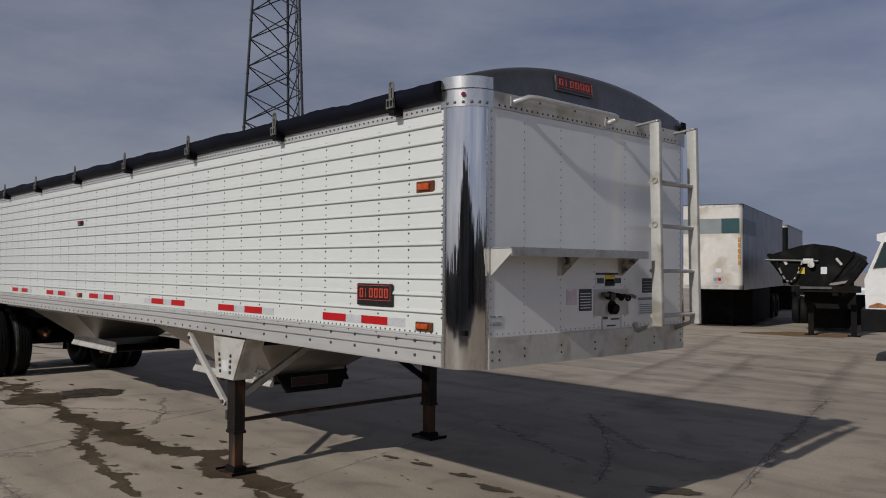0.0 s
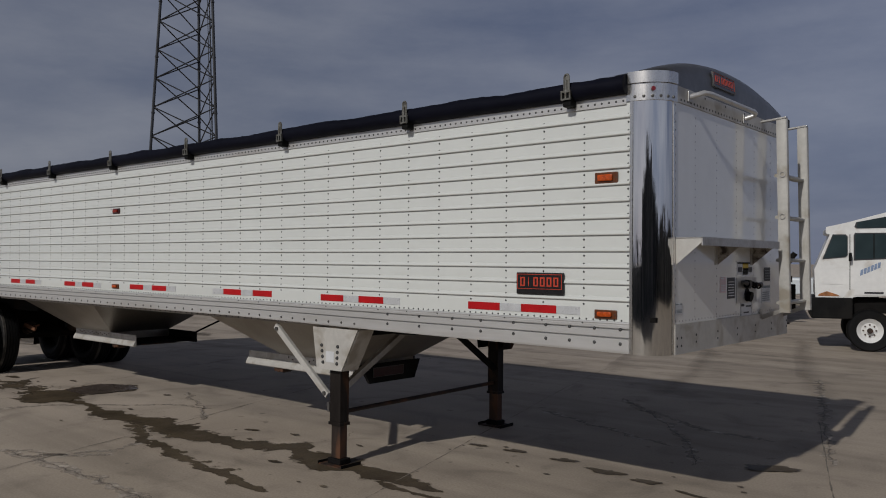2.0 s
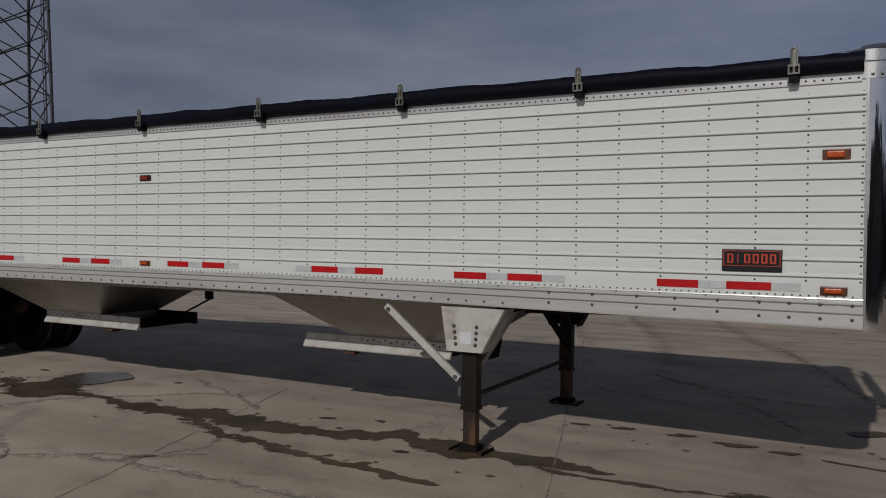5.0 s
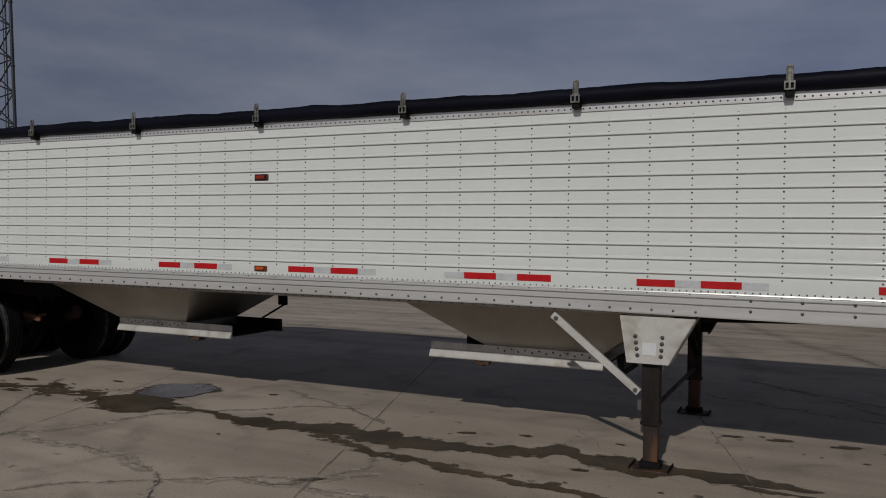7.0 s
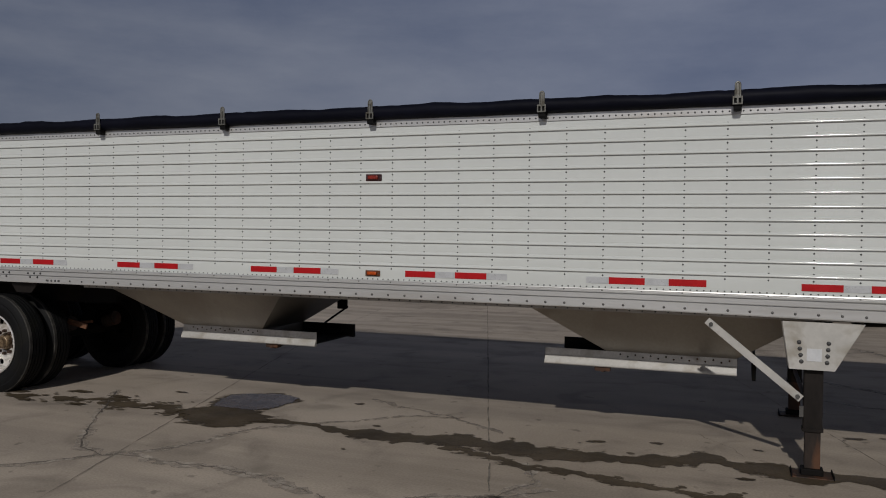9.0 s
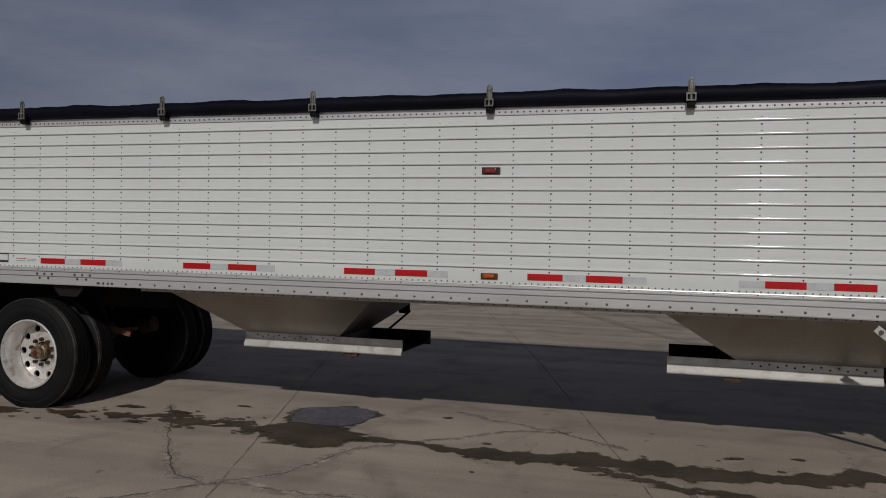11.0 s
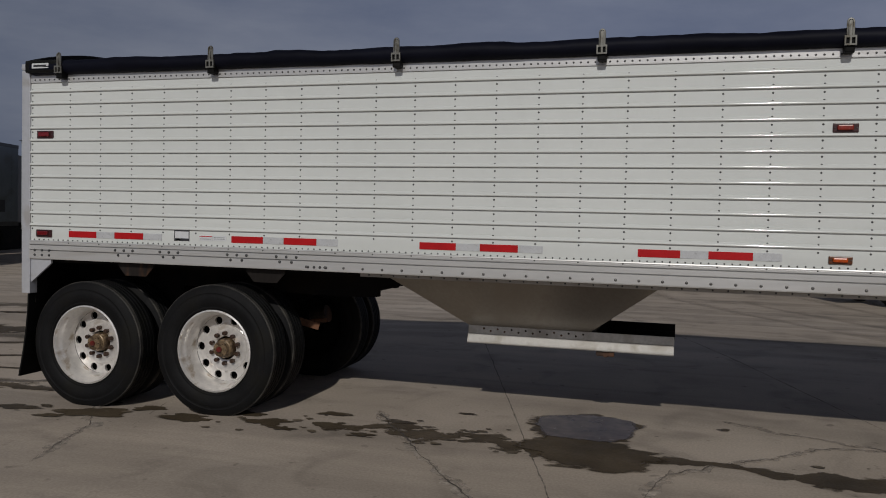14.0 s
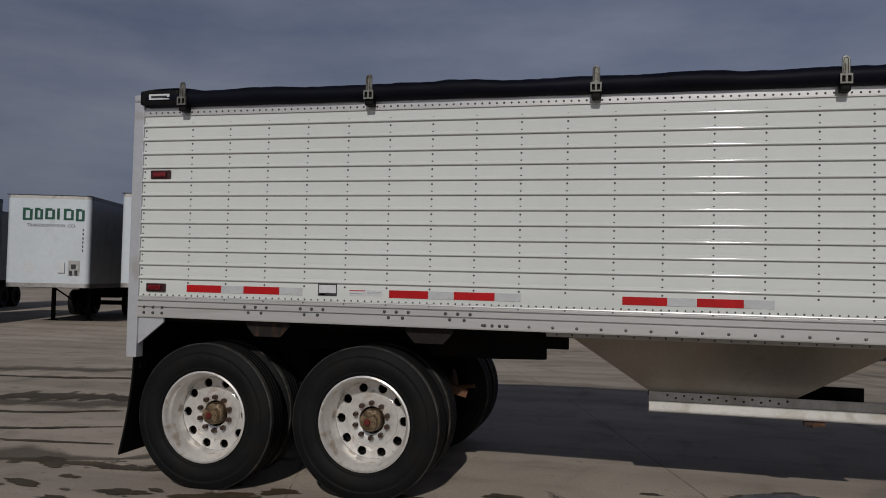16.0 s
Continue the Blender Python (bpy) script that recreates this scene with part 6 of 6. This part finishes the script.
for k in range(4):
    part("text_bar", box(0.001, 0.006, 9.4 + 0.85 * k, 9.95 + 0.85 * k, 1.55, 2.0), INK, vc)
van_trailer("van_trailer", (-23.35, 18.9, 0), SLANT, 13.5, "white van trailer in the parked row", VAN_WHITE, VAN_SIDE, floor=0.95, shade_block=False)
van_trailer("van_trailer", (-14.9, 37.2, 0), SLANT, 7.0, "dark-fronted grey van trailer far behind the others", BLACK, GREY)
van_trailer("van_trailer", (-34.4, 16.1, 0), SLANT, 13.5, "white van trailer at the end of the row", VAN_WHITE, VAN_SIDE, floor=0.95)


# ---------- the side-dump trailer ----------


DUMP_BLACK = material("sooty_black_steel", (0.0045, 0.0045, 0.0045), 0.6, vary=0.4, scale=2, dirt=(0.016, 0.015, 0.014), dirt_amount=0.2, dirt_scale=1.5, spec=0.08)
# lighter copy of the tub's black, for the right-hand ribs only
DUMP_RIB = material("lighter_black_ribs", (0.05, 0.048, 0.045), 0.5, vary=0.3, scale=3, dirt=(0.12, 0.115, 0.105), dirt_amount=0.3, dirt_scale=2)


def dump_trailer():
    v = thing("side_dump_trailer", "black side-dump trailer with chained tub", "trailer", (-7.22, 22.5, ground_height(-7, 22.5)), SLANT)
    L = 9.5
    tub = [(-1.45, 2.18), (-1.3, 2.3), (-0.35, 2.55), (0.1, 2.61), (0.8, 2.53), (1.35, 2.38), (1.45, 2.24), (0.75, 1.42), (0.6, 1.3), (-0.7, 1.3), (-0.8, 1.42)]
    part("tub_end", prism(tub, "y", 0.0, 0.06), DUMP_BLACK, v, "black steel tub end")
    bm = bmesh.new()
    for a, b in (((-1.45, 2.18), (-0.8, 1.42)), ((-0.8, 1.42), (0.75, 1.42)), ((0.75, 1.42), (1.45, 2.24))):
        n = Vector((b[1] - a[1], 0, -(b[0] - a[0]))).normalized() * 0.03
        prism([(a[0], a[1]), (b[0], b[1]), (b[0] + n.x, b[1] + n.z), (a[0] + n.x, a[1] + n.z)], "y", 0.061, L, bm)
    part("tub_walls", bm, DUMP_BLACK, v)
    for k in range(7):
        y = 0.5 + k * 1.45
        part("tub_rib", bar((1.5, y, 2.2), (0.93, y, 1.53), 0.12, 0.1), DUMP_RIB, v)
        part("tub_rib", bar((-1.5, y, 2.14), (-0.87, y, 1.4), 0.12, 0.1), DUMP_BLACK, v)
    part("top_rim", tube([(1.46, 0, 2.3), (1.46, L, 2.3)], 0.07, 8), DUMP_BLACK, v)
    part("top_rim", tube([(-1.46, 0, 2.24), (-1.46, L, 2.24)], 0.07, 8), DUMP_BLACK, v)
    part("tub_cover", prism([(-1.4, 2.26), (-0.35, 2.53), (0.1, 2.58), (0.8, 2.5), (1.4, 2.34), (1.3, 2.28), (-1.3, 2.2)], "y", 0.07, L), TARP, v, "black cover over the load")
    part("lift_bar", tube([(-1.55, -0.08, 2.1), (0.0, -0.08, 2.06)], 0.035, 8), BOLT, v, "grey lift bar")
    m = part("pivot_plate", box(-0.44, -0.13, -0.16, -0.05, 1.98, 2.14), ALU_PAINT, v, "pale pivot plate", bevel=0.02)
    part("pivot_ear", tube([(-0.2, -0.18, 1.95), (-0.2, -0.04, 1.95)], 0.1, 12), ALU_PAINT, m)
    pts = [Vector((-1.2 + 0.75 * t, -0.12, 2.06 - 2.9 * t * (1 - t) * 0.9 + 0.0 * t)) for t in [k / 22 for k in range(23)]]
    for a, b in zip(pts, pts[1:]):
        part("chain_link", tube([a, b], 0.03, 6), ALU_WORN if int(a.x * 40) % 2 else UNDER, v)
    part("label_plate", box(-0.58, -0.4, -0.012, 0.0, 1.66, 1.86), YELLOW, v, "yellow label")
    part("label_plate", box(0.06, 0.24, -0.012, 0.0, 1.66, 1.88), LABEL, v, "pale label")
    part("hydraulic_strut", bar((0.5, -0.05, 2.15), (0.66, -0.05, 1.95), 0.04, 0.07), ALU_PAINT, v)
    part("hydraulic_strut", bar((-1.0, -0.05, 2.1), (-0.92, -0.05, 1.95), 0.04, 0.08), ALU_PAINT, v)
    part("frame_rail", box(-0.55, -0.4, -0.3, L, 1.0, 1.3), UNDER, v), part("frame_rail", box(0.4, 0.55, -0.3, L, 1.0, 1.3), UNDER, v)
    part("front_beam", box(-0.75, 1.2, -0.34, -0.3, 1.1, 1.3), UNDER, v)
    part("air_manifold", box(-0.5, 0.4, -0.4, -0.34, 1.2, 1.27), BOLT, v, "grey air-line manifold")
    for x in (-0.28, 0.95):
        lg = part("landing_leg", box(x - 0.08, x + 0.08, 0.6, 0.76, 0.03, 1.05), UNDER, v)
        part("foot_pad", box(x - 0.18, x + 0.18, 0.5, 0.86, 0, 0.03), UNDER, lg)
    part("side_box", box(0.75, 1.35, 2.3, 3.5, 0.3, 1.25), UNDER, v)
    # dark block added to fill the black clutter and shade under the frame
    part("spare_rack", box(-0.4, 0.7, 2.6, 4.4, 0.12, 1.0), UNDER, v, "dark block for the clutter and shade under the frame")
    part("tub_cylinder", tube([(0.55, 0.5, 0.95), (1.3, 0.5, 2.05)], 0.09, 10), UNDER, v)
    part("drop_plate", box(-0.5, 1.0, 0.9, 1.0, 0.55, 1.3), UNDER, v)
    for ax in (L - 1.2, L - 2.5):
        for x in (0.9, -1.2):
            dual_tyres(v, x + 0.27, ax, 0.52, True)
        part("axle", tube([(-1.1, ax, 0.52), (1.1, ax, 0.52)], 0.07), UNDER, v)
    for ob in v.children:
        if ob.name.split(".")[0] not in ("landing_leg", "tyre", "axle", "spare_rack", "side_box"):
            ob.location.z += 0.3
        if ob.name.split(".")[0] in ("tub_end", "tub_walls", "tub_rib", "top_rim", "tub_cover"):
            ob.scale.x, ob.location.x = 0.835, -0.239
    tagged(part("spilled_dirt", blot(-7.9, 23.0, 1.6, 0.9, 0.005, 77, 0.4, turn=0.4), TAN_DIRT), "tan spilled dirt under the dump trailer", "dirt", kind="structure")


dump_trailer()

# ---------- the yard truck and its box ----------


WHEEL_Z = 0.37


def yard_truck():
    v = thing("yard_truck", "rust-spotted white single-seat yard truck", "truck", (-2.22, 15.87, ground_height(-2.3, 15.85) + 0.07), SLANT)
    v.matrix_basis = v.matrix_basis @ Matrix.Scale(1.11, 4)
    outline = [(-1.0, 1.06), (-1.02, 1.62), (-0.97, 1.74), (-0.72, 2.37), (-0.8, 2.4), (-0.8, 2.5), (-0.45, 2.58), (0.6, 2.87), (0.65, 2.83), (0.65, 1.12), (-0.3, 1.08), (-0.34, 1.04)]
    part("cab", prism(outline, "y", 0.05, 1.65), CABWHITE, v, "white square cab", bevel=0.02)

    def pane(poly, label=""):
        cx, cz = sum(p[0] for p in poly) / len(poly), sum(p[1] for p in poly) / len(poly)
        rim = [(cx + (x - cx) * 1.09, cz + (z - cz) * 1.09) for x, z in poly]
        pn = part("window", prism(poly, "y", 0.034, 0.05), GLASS, v, label)
        part("window_frame", prism(rim, "y", 0.038, 0.049), INK, pn)

    pane([(-0.86, 1.86), (-0.46, 1.9), (-0.42, 1.94), (-0.42, 2.3), (-0.46, 2.34), (-0.68, 2.34)], "dark cab side glass")
    pane([(-0.27, 1.84), (0.27, 1.87), (0.3, 1.91), (0.3, 2.33), (0.27, 2.37), (-0.24, 2.37), (-0.27, 2.33)])
    pane([(-0.25, 2.52), (-0.21, 2.49), (0.41, 2.5), (0.45, 2.54), (0.45, 2.7), (0.4, 2.73), (-0.22, 2.61)])
    part("window_bar", box(0.065, 0.085, 0.028, 0.036, 1.86, 2.37), BLACK, v)
    door = part("door", prism([(-0.36, 1.2), (0.45, 1.22), (0.46, 2.42), (-0.36, 2.41)], "y", 0.042, 0.05), CABWHITE, v)
    for a, b, c, d in ((-0.375, -0.361, 1.2, 2.36), (0.465, 0.485, 1.5, 2.4)):
        part("door_gap", box(a, b, 0.036, 0.042, c, d), INK, door)
    part("handle", box(0.3, 0.4, 0.02, 0.04, 1.55, 1.68), BLACK, door, "black recessed handle", bevel=0.008)
    bm = bmesh.new()
    for k in range(6):
        a = -0.18 + k * 0.064
        prism([(a, 1.5 + 0.03 * k), (a + 0.05, 1.52 + 0.03 * k), (a + 0.062, 1.64 + 0.03 * k), (a + 0.012, 1.62 + 0.03 * k)], "y", 0.036, 0.042, bm)
    part("lettering_bars", bm, BLUEPAINT, door, "faded blue lettering blocks", kind="stuff")
    part("panel", box(-0.9, -0.5, 0.04, 0.05, 1.32, 1.66), CABWHITE, v)
    part("sill_strip", box(-0.3, 0.64, 0.036, 0.05, 1.1, 1.19), CABWHITE, v)
    part("badge", box(-0.1, 0.25, 0.03, 0.036, 1.13, 1.17), INK, v)
    part("rust_patch", prism([(-0.97, 1.07), (-0.95, 1.11), (-0.8, 1.17), (-0.6, 1.1), (-0.56, 1.07)], "y", 0.04, 0.05), RUSTPATCH, v, "orange rust patch")
    part("rust_patch", prism([(0.5, 1.12), (0.55, 1.2), (0.6, 1.24), (0.64, 1.14)], "y", 0.03, 0.04), RUSTPATCH, v)
    part("beacon", tube([(0.6, 0.8, 2.78), (0.6, 0.8, 2.9)], 0.06, 12), REDLENS, v, "red roof beacon")
    part("bumper", box(-1.1, -0.32, -0.02, 1.8, 0.6, 1.04), BLACK, v, "black front bumper", bevel=0.02)
    part("mirror", box(-0.4, -0.34, -0.1, -0.06, 1.8, 1.98), BLACK, v, bevel=0.015), part("mirror_arm", tube([(-0.37, 0.04, 1.86), (-0.37, -0.08, 1.86)], 0.014, 6), BLACK, v)
    for y in (0.3, 1.4):
        part("chassis_rail", box(-0.5, 4.6, y - 0.05, y + 0.05, 0.72, 1.0), UNDER, v)
    for x, y in ((0.0, -0.02), (0.0, 1.5), (3.0, -0.02), (3.0, 1.5)):
        tyre = part("tyre", lathe([(0.25, y + 0.02), (0.4, y), (0.43, y + 0.05), (0.43, y + 0.25), (0.4, y + 0.28), (0.25, y + 0.26)], 36, c=(x, 0, WHEEL_Z), closed=True), RUBBER, v, smooth=True)
        part("rim", lathe([(0.0, y + 0.05), (0.07, y + 0.05), (0.07, y + 0.1), (0.16, y + 0.1), (0.23, y + 0.04), (0.255, y + 0.02), (0.265, y + 0.04)], 32, c=(x, 0, WHEEL_Z)), CABWHITE, tyre, "cream steel rim", smooth=True)
        if y < 0:
            for k in range(8):
                a = 2 * math.pi * k / 8
                c = (x + 0.12 * math.cos(a), y + 0.1, WHEEL_Z + 0.12 * math.sin(a))
                part("wheel_nut", tube([c, (c[0], c[1] - 0.03, c[2])], 0.018, 6), NUT, tyre)
            part("hub", tube([(x, y + 0.05, WHEEL_Z), (x, y + 0.0, WHEEL_Z)], 0.055, 12), RUST, tyre)
    part("exhaust_stack", tube([(1.1, 1.2, 0.9), (1.1, 1.2, 2.75)], 0.05, 10), BLACK, v)
    part("headboard", box(1.05, 1.15, 0.2, 1.5, 0.9, 1.35), BLACK, v)
    for k in range(3):
        pts = [(0.85, 0.3 + 0.2 * k, 1.95 - 0.1 * k), (1.05, 0.3 + 0.15 * k, 1.85 - 0.15 * k), (1.15, 0.4 + 0.1 * k, 1.5), (1.35, 0.5 + 0.1 * k, 1.15)]
        part("air_hose", tube(pts, 0.016, 6), BLACK, v)
    part("fuel_tank", box(0.75, 1.5, -0.0, 0.25, 0.35, 0.72), UNDER, v, bevel=0.04), part("battery_box", box(1.7, 2.3, -0.0, 0.25, 0.38, 0.75), UNDER, v, bevel=0.03)
    part("tank_label", box(1.1, 1.25, -0.012, 0.0, 0.58, 0.64), LABEL, v)
    part("fifth_wheel", box(2.4, 3.4, 0.35, 1.35, 1.0, 1.1), UNDER, v)
    return v


yard_truck()


ve = van_trailer("van_trailer", (1.0, 28.39, 0), SLANT, 9.4, "light grey van trailer with a side access door", VAN_SIDE, GREY, floor=0.62, high=3.33, shade_block=False)
side_door = part("side_door", box(-W - 0.02, -W - 0.002, 2.6, 3.9, 1.1, 3.0), GREY, ve, "grey side access door", bevel=0.004)
for y in (2.56, 3.92):
    part("door_gap", box(-W - 0.012, -W - 0.001, y, y + 0.035, 1.08, 3.05), INK, side_door)
part("door_gap", box(-W - 0.012, -W - 0.001, 2.596, 3.919, 3.02, 3.06), INK, side_door)
part("handle", box(-W - 0.06, -W - 0.02, 3.7, 3.82, 1.6, 1.8), BLACK, side_door), part("side_vent", box(-W - 0.03, -W - 0.001, 0.9, 1.2, 1.7, 1.85), BLACK, ve, "small black vent")

# low pale tank trailer far behind
far_t = thing("low_trailer", "low white trailer far across the yard", "trailer", (-10.4, 36, ground_height(0, 36)), SLANT)
part("body", box(-1.3, 4.5, 0, 2.4, 0.5, 1.3), VAN_WHITE, far_t, bevel=0.1)
for x in (-0.5, 3.6):
    dual_tyres(far_t, x, 0.05, 0.4, False), dual_tyres(far_t, x, 1.9, 0.4, False)
